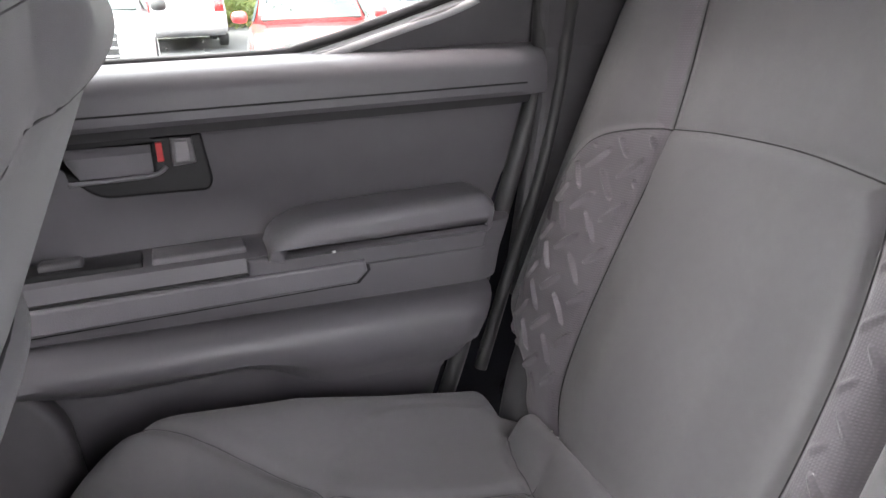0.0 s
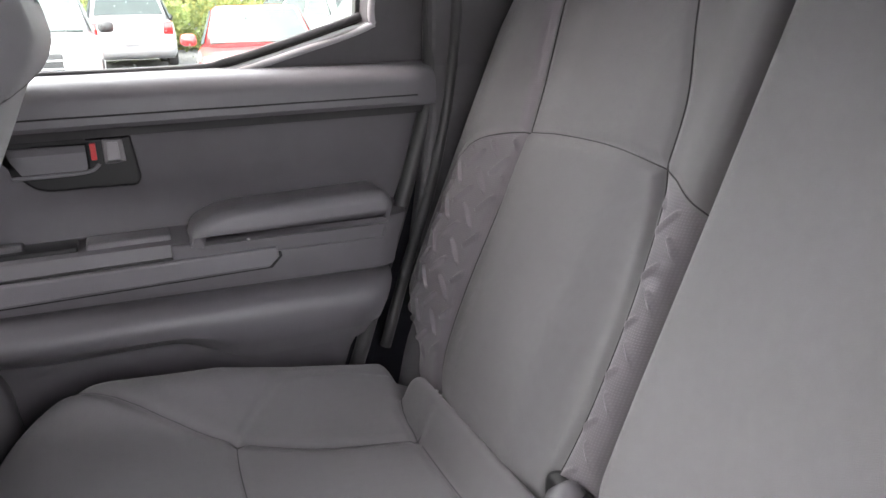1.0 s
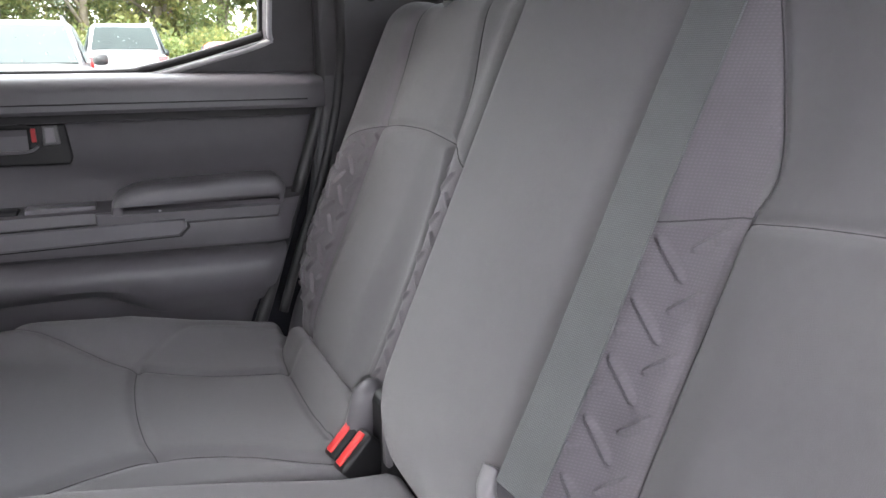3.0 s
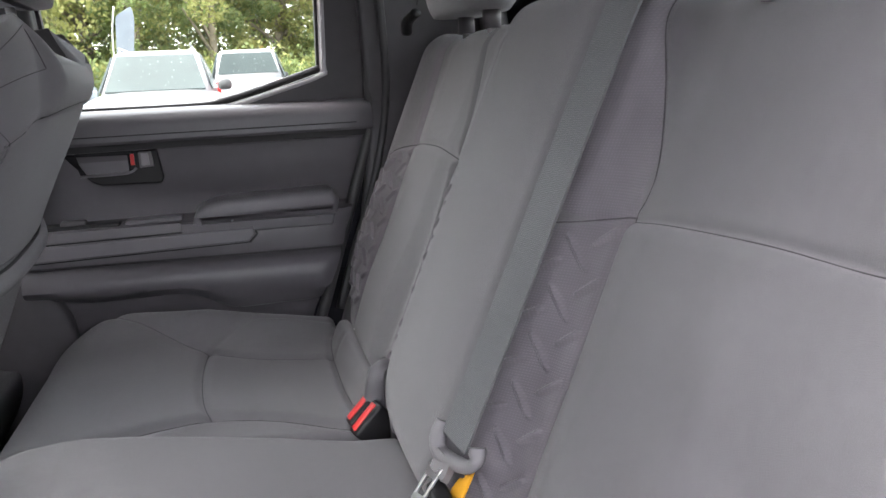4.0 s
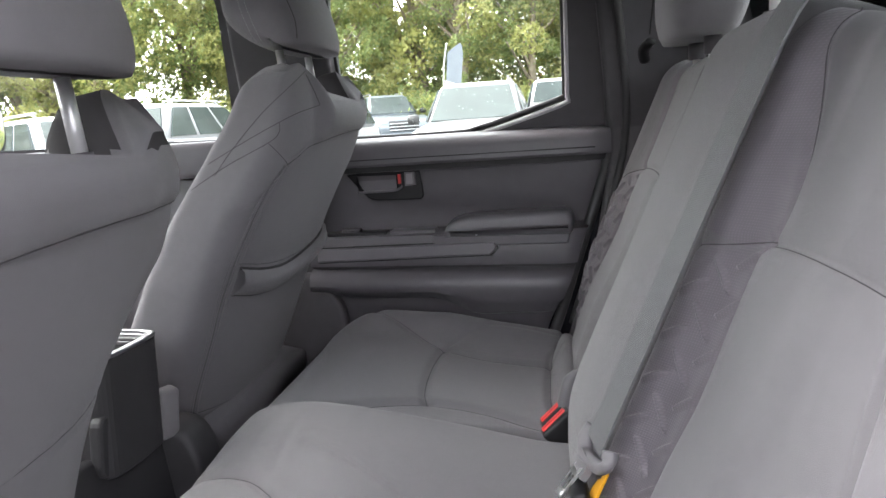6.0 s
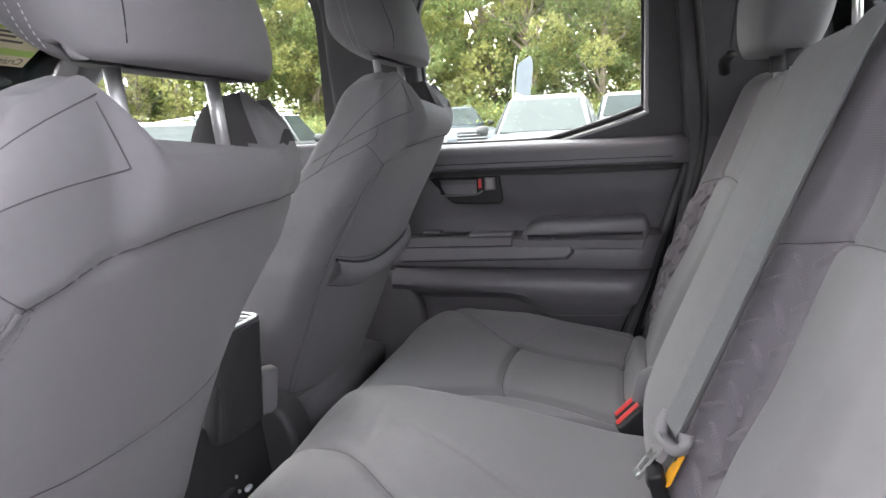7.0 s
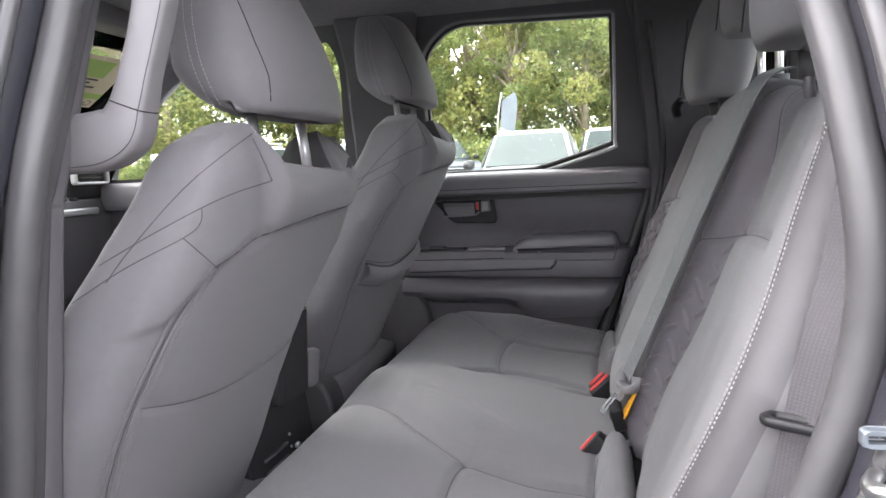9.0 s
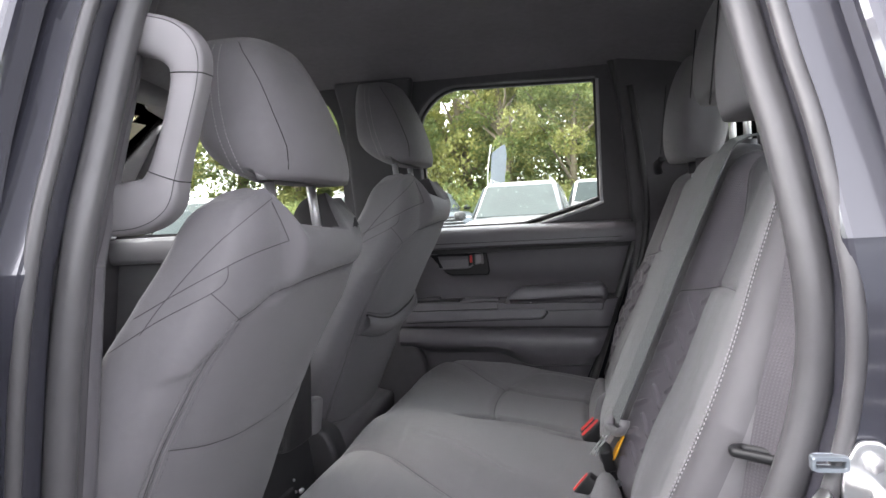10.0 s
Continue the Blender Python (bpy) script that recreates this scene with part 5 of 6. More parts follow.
    def onto_head(pts, origin, direction, lift=0.0005):
        out = []
        for p in pts:
            hit = tree2.ray_cast(Vector(origin(p)), Vector(direction))
            if hit[0] is not None:
                out.append(hit[0] + hit[1] * lift)
        return out

    zline = [1.452 + 0.175 * k / 30 for k in range(31)]
    # panel seam down the outboard corner, and a double row of stitches behind the front edge
    corner = lambda z: (float(np.interp(z, [1.45, 1.48, 1.516, 1.567, 1.612], [0.206, 0.208, 0.196, 0.174, 0.147])), float(np.interp(z, [1.45, 1.52, 1.567, 1.612], [0.115, 0.119, 0.112, 0.101])))
    c = onto_head(zline, lambda z: (hx + corner(z)[0] + 0.3, y0 - corner(z)[1] - 0.3, z + hz), (-1, 1, 0))
    part("seam", tube("seam", c, 0.0006, THREAD, 6, 1), head)
    for off in (0.0, 0.011):
        c = onto_head(zline, lambda z: (hx + float(np.interp(z, [1.452, 1.47, 1.51, 1.545, 1.59, 1.615], [0.145, 0.140, 0.128, 0.118, 0.108, 0.105])) + off, y0 - 0.6, z + hz), (0, 1, 0), 0.0008)
        part("stitching", stitches("stitching", [c], STITCH, 0.0030, 0.0022, 0.00045), head, "pale stitching")
    for dy in (-0.076, 0.076):
        part("rod", tube("rod", [(hx + 0.172, y0 + dy, 1.345 + dz), (hx + 0.160, y0 + dy, 1.46 + hz)], 0.0072, SATIN, 14, 1), t, "bright steel rod")
        part("rod_collar", tube("rod_collar", [(hx + 0.170, y0 + dy, 1.362 + dz), (hx + 0.169, y0 + dy, 1.374 + dz)], 0.011, PLASTIC_DARK, 12, 1), t)
    # cushion and base
    cz = []
    for k in range(13):
        q = k / 12
        x = -0.56 + 0.56 * q
        e = math.sin(math.pi * (0.06 + 0.88 * q)) ** 0.3
        cz.append([(x, y0 + a, 0.845 + dz - 0.04 * q + b * e) for a, b in ring_of(0.255, 0.075, 32, 3)])
    part("cushion", loft("cushion", cz, CLOTH_FRONT), t)
    part("seat_frame", box("seat_frame", (-0.50, y0 - 0.22, 0.60), (-0.03, y0 + 0.22, 0.79 + dz), PLASTIC_DARK, 0.03, 3), t)
    for sgn in (-1,):
        dome = rounded([(-0.16, 0.62), (0.030, 0.60), (0.036, 0.83), (0.012, 0.885), (-0.05, 0.895), (-0.16, 0.84)], [0.02, 0.03, 0.05, 0.03, 0.04, 0.05])
        part("hinge_cover", plate("hinge_cover", dome, CONSOLE_AND_GROOVE, lambda u, v, w: Vector((u, y0 + sgn * 0.295 + w, v + dz)), 0.075, 0.014, smooth=True, res=3), t, "black plastic hinge cover")
    for sgn in (-1, 1):
        part("seat_rail", box("seat_rail", (-0.50, y0 + sgn * 0.20 - 0.02, 0.575), (0.05, y0 + sgn * 0.20 + 0.02, 0.605), BLACK_TRIM, 0.004), t)
    return t


front_seat(-0.390, "charcoal cloth front seat with steel head restraint rods")
passenger = front_seat(0.400, "charcoal cloth front seat with a slack map pocket on its back", 1, 0.06, (-0.032, 0.018))
# the map pocket of the passenger's seat: a slack band with an open top
part("pocket_lip", loft("pocket_lip", LIP, CLOTH_FRONT, caps=False, closed=False), passenger, "slack top band of the map pocket")
# thick dark cord stands in for the shade in the pocket's open top
part("seam", tube("seam", LIP[0], 0.0026, THREAD, 6, 1), passenger)
part("seam", tube("seam", LIP[5], 0.0010, THREAD, 6, 1), passenger)


# ---- centre console ----
def build_console():
    t = thing("centre_console", (-0.30, 0.0, 0.60), "black centre console with a bright rimmed bin between the front seats", "console")
    part("body", box("body", (-0.62, -0.10, 0.60), (-0.13, 0.095, 1.03), CONSOLE_AND_GROOVE, 0.015, 3), t)
    lid = plate("armrest_lid", rounded([(-0.60, -0.098), (-0.14, -0.098), (-0.14, 0.092), (-0.60, 0.092)], 0.02), LID, lambda u, v, w: Vector((u, v, 1.055 + w)), 0.06, 0.012, smooth=True)
    part("armrest_lid", lid, t, "dark padded lid")
    # the open bin behind the lid: a hollow tray with a bright stepped rim
    rim = rounded([(-0.13, -0.085), (-0.005, -0.078), (0.002, -0.02), (0.002, 0.052), (-0.13, 0.075)], [0.01, 0.02, 0.05, 0.022, 0.01])
    inner = rounded([(-0.12, -0.066), (-0.022, -0.060), (-0.017, -0.02), (-0.018, 0.034), (-0.12, 0.056)], [0.01, 0.015, 0.04, 0.015, 0.01])
    tray = part("bin", plate("bin", rim, CONSOLE_AND_GROOVE, lambda u, v, w: Vector((u - 0.10 * (1.10 - 1.02 - w) * 0.5, v, 1.02 + w)), 0.165, 0.004, [inner]), t, "black open bin")
    part("rim", plate("rim", grown(rim, 0.001), SATIN_DARK, lambda u, v, w: Vector((u, v, 1.106 + w)), 0.006, 0.002, [grown(inner, 0.013)], smooth=True), tray, "bright metal rim")
    part("inner_rim", plate("inner_rim", grown(inner, 0.002), PLASTIC, lambda u, v, w: Vector((u, v, 1.094 + w)), 0.005, 0.001, [grown(inner, -0.003)]), tray)
    part("bin_floor", plate("bin_floor", grown(inner, 0.003), GLOSS_BLACK, lambda u, v, w: Vector((u, v, 1.035 + w)), 0.004, 0.0), tray)
    part("rear_face", plate("rear_face", rounded([(-0.088, 0.94), (0.06, 0.94), (0.062, 1.03), (-0.088, 1.03)], 0.02), CONSOLE_AND_GROOVE, lambda u, v, w: Vector((-0.022 - 0.10 * (1.03 - v) + w, u, v)), 0.02, 0.006), t)
    at_low = lambda v: -0.028 - 0.12 * (v - 0.85)
    part("lower_panel", plate("lower_panel", rounded([(-0.22, 0.60), (0.075, 0.60), (0.085, 0.95), (-0.12, 0.975), (-0.19, 0.93)], 0.02), CONSOLE_AND_GROOVE, lambda u, v, w: Vector((at_low(v) + w, u, v)), 0.02, 0.006), t, "black lower rear panel of the console")
    for k in range(4):
        z = 0.785 + 0.024 * k
        x = at_low(z) + 0.010
        part("vent_slat", box("vent_slat", (x - 0.006, -0.150, z), (x + 0.006, -0.052, z + 0.007), PLASTIC_DARK, 0.003, 2), t)
        if k > 0:
            part("screw", box("screw", (x - 0.004, -0.040, z + 0.012), (x + 0.002, -0.034, z + 0.018), SATIN, 0.002, 1), t)
    part("clip", box("clip", (at_low(0.84) + 0.006, -0.022, 0.838), (at_low(0.84) + 0.016, -0.004, 0.846), LAMP, 0.003, 2), t, "small pale plastic clip")
    # front belt buckle beside the seat: a grey sleeve with a bright edge
    c = thing("belt_buckle", (-0.01, 0.065, 0.95), "grey front belt buckle standing beside the console", "belt buckle")
    m = Matrix.Translation((-0.010, 0.066, 0.985)) @ Matrix.Rotation(radians(-28), 4, "Z") @ Matrix.Rotation(radians(10), 4, "Y")
    part("sleeve", box("sleeve", (-0.012, -0.016, -0.05), (0.012, 0.016, 0.030), TRIM_GREY, 0.006, 3, m), c, "grey plastic sleeve")
    part("edge_clip", tube("edge_clip", [m @ Vector((0.0, -0.022, 0.0)), m @ Vector((0.0, -0.028, -0.010)), m @ Vector((0.0, -0.027, -0.035))], 0.0028, SATIN, 8, 4), c, "bright edge clip")


build_console()


# ---- dashboard ----
def build_dash():
    t = thing("dashboard", (-1.0, 0, 0.6), "black dashboard with a silver trim bar and an air vent", "dashboard")
    prof = [(-1.22, 1.33), (-1.05, 1.375), (-0.96, 1.37), (-0.93, 1.345), (-0.905, 1.325), (-0.90, 1.28), (-0.91, 1.20), (-0.93, 1.05), (-1.0, 0.85), (-1.2, 0.8)]
    part("body", loft("body", [[(x, y, z) for x, z in prof] for y in (-0.72, -0.4, 0, 0.4, 0.72)], PLASTIC, smooth=False), t)
    part("trim_bar", box("trim_bar", (-0.905, 0.02, 1.285), (-0.885, 0.62, 1.305), SATIN, 0.005, 2), t, "satin silver trim bar")
    vent = part("air_vent", plate("air_vent", rounded([(0.535, 1.372), (0.69, 1.372), (0.69, 1.425), (0.535, 1.425)], 0.012), SATIN, lambda u, v, w: Vector((-0.90 + w, u, v)), 0.02, 0.005, [rounded([(0.548, 1.381), (0.677, 1.381), (0.677, 1.416), (0.548, 1.416)], 0.008)]), t, "silver rimmed air vent")
    part("vent_back", box("vent_back", (-0.93, 0.53, 1.33), (-0.905, 0.70, 1.43), GLOSS_BLACK, 0.01), vent)
    for k in range(2):
        part("vent_slat", box("vent_slat", (-0.905, 0.548, 1.391 + 0.011 * k), (-0.898, 0.677, 1.394 + 0.011 * k), PLASTIC_DARK, 0.001, 1), vent)
    part("switch_plate", plate("switch_plate", rounded([(0.326, 1.205), (0.435, 1.205), (0.447, 1.225), (0.44, 1.248), (0.326, 1.248)], 0.012), GLOSS_BLACK, lambda u, v, w: Vector((-0.898 + w, u, v)), 0.01, 0.003), t)
    part("key_knob", tube("key_knob", [(-0.90, 0.36, 1.228), (-0.882, 0.36, 1.228)], 0.013, SATIN, 16, 1), t, "round silver knob")
    for k in range(6):
        part("emboss_bar", box("emboss_bar", (-0.912, 0.30 + 0.045 * k, 1.327), (-0.905, 0.332 + 0.045 * k, 1.337), GLOSS_BLACK, 0.002, 1), t)
    # steering wheel
    w = thing("steering_wheel", (-0.62, -0.39, 1.0), "black three-spoke steering wheel", "steering wheel")
    m = Matrix.Translation((-0.66, -0.39, 1.20)) @ Matrix.Rotation(radians(65), 4, "Y")
    part("rim", tube("rim", [m @ Vector((0.185 * math.cos(a), 0.185 * math.sin(a), 0)) for a in [2 * math.pi * k / 24 for k in range(25)]], 0.015, PLASTIC_DARK, 10, 2), w)
    part("hub", tube("hub", [m @ Vector((0, 0, -0.16)), m @ Vector((0, 0, -0.02)), m @ Vector((0, 0, 0.02))], 0.07, PLASTIC_DARK, 16, 2), w)
    for a in (0, math.pi, math.pi / 2):
        part("spoke", tube("spoke", [m @ Vector((0.05 * math.cos(a + math.pi / 2), 0.05 * math.sin(a + math.pi / 2), 0)), m @ Vector((0.18 * math.cos(a + math.pi / 2), 0.18 * math.sin(a + math.pi / 2), 0))], 0.018, PLASTIC_DARK, 8, 1), w)
    # window sheet on the windscreen
    lab = thing("window_sheet", (-0.75, 0.35, 1.62), "buff and green printed paper sheet on the windscreen", "price sheet")
    slope = Vector((0.66, 0, 0.46)).normalized()
    sheet_at = lambda u, v, w: Vector((-0.80, 0.24, 1.588)) + slope * v + Vector((0, u, 0)) + Vector((0.57, 0, -0.82)) * (w + 0.006)
    part("paper", plate("paper", [(0, 0), (0.26, 0), (0.26, 0.19), (0, 0.19)], PAPER, sheet_at, 0.001, 0.0), lab)
    part("green_band", plate("green_band", [(0.0, 0.035), (0.26, 0.035), (0.26, 0.055), (0, 0.055)], PAPER_GREEN, sheet_at, 0.0024, 0.0), lab)
    part("green_band", plate("green_band", [(0.0, 0.115), (0.20, 0.115), (0.20, 0.175), (0, 0.175)], PAPER_GREEN, sheet_at, 0.0024, 0.0), lab)
    for k, (u0, u1, v) in enumerate(((0.05, 0.20, 0.075), (0.04, 0.17, 0.090), (0.09, 0.19, 0.103))):
        part("text_bar", plate("text_bar", [(u0, v), (u1, v), (u1, v + 0.006), (u0, v + 0.006)], INK, sheet_at, 0.003, 0.0), lab)
    fc = bpy.data.curves.new("word", "FONT")
    fc.body, fc.size, fc.extrude = "Cruise Co", 0.030, 0.0002
    tmp = bpy.data.objects.new("word", fc)
    me = bpy.data.meshes.new_from_object(tmp)
    bpy.data.objects.remove(tmp)
    me.materials.clear()
    me.materials.append(INK)
    for v in me.vertices:
        v.co = sheet_at(0.245 - v.co.x, 0.008 + v.co.y, 0.0016 + v.co.z)
    part("print", me, lab, "dark printed words seen from behind")


build_dash()


# ---- grab handle on the near door pillar ----
def build_grab():
    t = thing("grab_handle", (0.05, -0.69, 1.36), "grey moulded grab handle on the door pillar", "grab handle")
    path = [(0.000, -0.652, 1.408), (0.042, -0.650, 1.407), (0.086, -0.648, 1.409), (0.110, -0.646, 1.420), (0.122, -0.645, 1.442), (0.132, -0.643, 1.474), (0.142, -0.640, 1.507), (0.152, -0.637, 1.548), (0.151, -0.636, 1.574), (0.135, -0.635, 1.593), (0.102, -0.636, 1.605), (0.050, -0.640, 1.612)]
    widths = [0.030, 0.030, 0.030, 0.028, 0.0205, 0.0185, 0.0180, 0.0195, 0.0235, 0.0250, 0.0235, 0.0235]
    pts = smooth_path(path, 8)
    rings = []
    for i, p in enumerate(pts):
        d = (pts[min(i + 1, len(pts) - 1)] - pts[max(i - 1, 0)]).normalized()
        sd = Vector((0, 1, 0))
        nn = sd.cross(d).normalized()
        wd = float(np.interp(i / 8, range(len(widths)), widths))
        deep = float(np.interp(i / 8, [0, 3, 5, 7, 9, 11], [0.024, 0.022, 0.017, 0.017, 0.021, 0.023]))
        # flat outer face with a rounded rim, a softer inner face
        rings.append([p + nn * a + sd * (b * (0.82 if b < 0 else 1.0) + 0.002 * (a / wd) ** 2) for a, b in ring_of(wd, deep, 48, 5.0)])
    part("grip", loft("grip", rings, TRIM_GREY), t, "grey grained grip")
    for a, b in ((0.122, 1.442), (0.151, 1.555)):
        k = min(range(len(pts)), key=lambda i: (pts[i].x - a) ** 2 + (pts[i].z - b) ** 2)
        part("joint", tube("joint", [r + (r - pts[k]) * 0.008 for r in map(Vector, rings[k])] + [Vector(rings[k][0])], 0.0007, THREAD, 6, 1), t)
    # fine seam along the rim of the opening, on the blocks and the grip
    rim = min(range(48), key=lambda i: (ring_of(1, 1, 48, 5.0)[i][0] - 0.80) ** 2 + (ring_of(1, 1, 48, 5.0)[i][1] + 0.97) ** 2)
    edge = [Vector(ring[rim]) + Vector((0, -0.0002, 0)) for ring in rings]
    part("rim_seam", tube("rim_seam", edge, 0.0005, SEAM_SOFT, 6, 1), t)
    return t


build_grab()


def build_striker():
    t = thing("door_striker", (0.775, -0.79, 1.13), "bright steel door striker bolted to the door frame", "door striker")
    part("plate", plate("plate", rounded([(-0.028, -0.022), (0.028, -0.022), (0.028, 0.010), (0.012, 0.034), (-0.012, 0.034), (-0.028, 0.010)], 0.008), CHROME, lambda u, v, w: Vector((0.790 + u * 0.75, -0.798 + w - u * 0.05, 1.156 + v)), 0.006, 0.002), t)
    part("loop", tube("loop", [(0.757, -0.796, 1.146), (0.747, -0.818, 1.146), (0.760, -0.833, 1.148), (0.785, -0.828, 1.150), (0.795, -0.797, 1.150)], 0.006, CHROME, 10, 5), t)
    part("bolt", tube("bolt", [(0.790, -0.799, 1.174), (0.790, -0.808, 1.174)], 0.007, SATIN, 6, 1), t)
    single("drain_cap", plate("drain_cap", rounded([(-0.014, -0.006), (0.014, -0.006), (0.014, 0.006), (-0.014, 0.006)], 0.003), GREY_CAR, lambda u, v, w: Vector((0.761 + u, -0.796 + w, 1.172 + v)), 0.012, 0.003, [rounded([(-0.010, -0.003), (0.010, -0.003), (0.010, 0.003), (-0.010, 0.003)], 0.002)]),
           "small grey plastic clip on the door frame", "clip")


build_striker()


def build_mirror():
    t = thing("door_mirror", (-0.98, 0.92, 1.36), "black outside mirror of the front passenger door", "door mirror")
    rings = [[(-1.02 + dx + 0.02 * a, 0.93 + a, 1.455 + b) for a, b in ring_of(w, h, 28, 3)] for dx, w, h in ((-0.07, 0.07, 0.05), (-0.05, 0.11, 0.085), (0.0, 0.125, 0.098), (0.03, 0.125, 0.098))]
    part("housing", loft("housing", rings, GLOSS_BLACK), t)
    part("mirror_glass", plate("mirror_glass", [(a * 1.0, b) for a, b in ring_of(0.113, 0.086, 28, 3)], material("mirror", (0.9, 0.9, 0.9), 0.02, metal=1.0, var=0.01), lambda u, v, w: Vector((-0.986 + 0.02 * u + w, 0.93 + u, 1.455 + v)), 0.003, 0.0), t, "silvered mirror glass")
    part("arm", tube("arm", [(-1.02, 0.86, 1.39), (-1.0, 0.78, 1.37)], 0.03, GLOSS_BLACK, 10, 1), t)


build_mirror()


# ---- parked vehicles ----
def vehicle(name, paint, at, turn, label, kind="suv", length=4.7, width=1.9, height=1.72, rails=True, rear=False):
    """A parked car, nose along +x before it is turned."""
    z0 = ground_z(at[1])
    t = thing(name, (at[0], at[1], z0), label, "car", "parked cars")
    m = Matrix.Translation((at[0], at[1], z0)) @ Matrix.Rotation(radians(turn), 4, "Z")
    hl, hw = length / 2, width / 2
    belt = height * 0.60
    hood = height * (0.585 if kind == "suv" else 0.56)
    st = [(-hl, 0.86, 0.42, belt * 0.93), (-hl + 0.08, 0.95, 0.33, belt), (-hl + 0.5, 1.0, 0.24, belt), (0.0, 1.0, 0.22, belt), (hl * 0.36, 1.0, 0.22, belt), (hl * 0.50, 0.99, 0.22, hood), (hl * 0.80, 0.97, 0.24, hood * 0.965), (hl - 0.12, 0.93, 0.28, hood * 0.90), (hl, 0.84, 0.38, hood * 0.74)]
    rings = []
    for x, k, lo, hi in st:
        w = hw * k
        rings.append([m @ Vector((x, y, z)) for y, z in ((-w * 0.92, lo), (w * 0.92, lo), (w, lo + 0.12), (w, lo + (hi - lo) * 0.62), (w * 0.97, hi - 0.05), (w * 0.90, hi), (0, hi + 0.012), (-w * 0.90, hi), (-w * 0.97, hi - 0.05), (-w, lo + (hi - lo) * 0.62), (-w, lo + 0.12))])
    part("body", loft("body", rings, paint), t)
    # cabin
    rx0, rx1 = (-hl * 0.93, -hl * 0.78) if kind == "suv" else (-hl * 0.80, -hl * 0.42)
    fx0, fx1 = hl * 0.42, hl * 0.08
    wb, wt = hw * 0.93, hw * 0.70
    b0, b1 = belt - 0.02, height
    cab = []
    for q in (0, 0.55, 0.9, 0.98, 1.0):
        x0, x1, w = rx0 + (rx1 - rx0) * q, fx0 + (fx1 - fx0) * q, wb + (wt - wb) * q
        z = b0 + (b1 - b0) * (q if q < 1 else 1)
        inset = 0.0 if q < 0.95 else (0.05 if q < 0.99 else 0.12)
        cab.append([m @ Vector((a * 1.0 + (x0 + x1) / 2, c, z)) for a, c in ring_of((x1 - x0) / 2 - inset, w - inset, 28, 7)])
    part("cabin", loft("cabin", cab, paint), t)

    def pane(nm, pts, out):
        vs = [m @ (Vector(p) + Vector(out) * 0.012) for p in pts] + [m @ (Vector(p) - Vector(out) * 0.02) for p in pts]
        n = len(pts)
        fs = [tuple(range(n)), tuple(reversed(range(n, 2 * n)))] + [(i, n + i, n + (i + 1) % n, (i + 1) % n) for i in range(n)]
        me = mesh_of(nm, vs, fs, CAR_GLASS, False)
        bm = bmesh.new()
        bm.from_mesh(me)
        bmesh.ops.recalc_face_normals(bm, faces=bm.faces)
        bm.to_mesh(me)
        bm.free()
        return part(nm, me, t, "dark car glass reflecting the sky")

    def cabin_at(q):
        return rx0 + (rx1 - rx0) * q, fx0 + (fx1 - fx0) * q, wb + (wt - wb) * q, b0 + (b1 - b0) * q
    lo, hi = cabin_at(0.10), cabin_at(0.88)
    pane("windscreen", [(lo[1] + 0.004, -lo[2] * 0.86, lo[3]), (lo[1] + 0.004, lo[2] * 0.86, lo[3]), (hi[1] + 0.004, hi[2] * 0.86, hi[3]), (hi[1] + 0.004, -hi[2] * 0.86, hi[3])], (0.6, 0, 0.8))
    lo2 = cabin_at(0.22)
    pane("rear_window", [(lo2[0] - 0.004, lo2[2] * 0.84, lo2[3]), (lo2[0] - 0.004, -lo2[2] * 0.84, lo2[3]), (hi[0] - 0.004, -hi[2] * 0.84, hi[3]), (hi[0] - 0.004, hi[2] * 0.84, hi[3])], (-0.9, 0, 0.3))
    for s in (-1, 1):
        cuts = [0.04, 0.30, 0.34, 0.62, 0.66, 0.93] if kind == "suv" else [0.06, 0.45, 0.49, 0.93]
        for a, b in zip(cuts[::2], cuts[1::2]):
            f = lambda c, k: (c[0] + (c[1] - c[0]) * k, s * (c[2] + 0.002), c[3])
            pane("side_window", [f(lo, a), f(lo, b), f(hi, min(b, 0.90) if b > 0.9 else b), f(hi, max(a, 0.10) if a < 0.1 else a)], (0, s, 0.25))
        mir = [[m @ Vector((fx0 - 0.10 + dx, s * (hw + 0.09) + a, belt + 0.10 + b)) for a, b in ring_of(w, h, 16, 3)] for dx, w, h in ((-0.05, 0.10, 0.07), (0.0, 0.11, 0.085), (0.08, 0.08, 0.06))]
        part("door_mirror", loft("door_mirror", mir, BLACK_TRIM if paint is not RED_CAR else RED_CAR), t)
        for x in (-hl * 0.62, hl * 0.62):
            c = Vector((x, s * (hw - 0.10), 0.36))
            wheel = part("wheel", loft("wheel", [[m @ (c + Vector((a, s * dy, b))) for a, b in ring_of(r, r, 28, 2)] for dy, r in ((-0.10, 0.32), (-0.08, 0.36), (0.08, 0.36), (0.105, 0.33))], TYRE), t)
            part("rim", loft("rim", [[m @ (c + Vector((a, s * dy, b))) for a, b in ring_of(r, r, 20, 2)] for dy, r in ((0.10, 0.24), (0.115, 0.22), (0.11, 0.05))], SATIN), wheel)
        part("head_lamp", box("head_lamp", (hl - 0.22, s * hw * 0.72 - 0.17, hood * 0.66), (hl - 0.02, s * hw * 0.72 + 0.12, hood * 0.80), LAMP, 0.03, 2, m), t)
        part("tail_lamp", box("tail_lamp", (-hl - 0.005, s * hw * 0.80 - 0.10, belt * 0.72), (-hl + 0.12, s * hw * 0.80 + 0.10, belt * 0.98), TAIL, 0.02, 2, m), t)
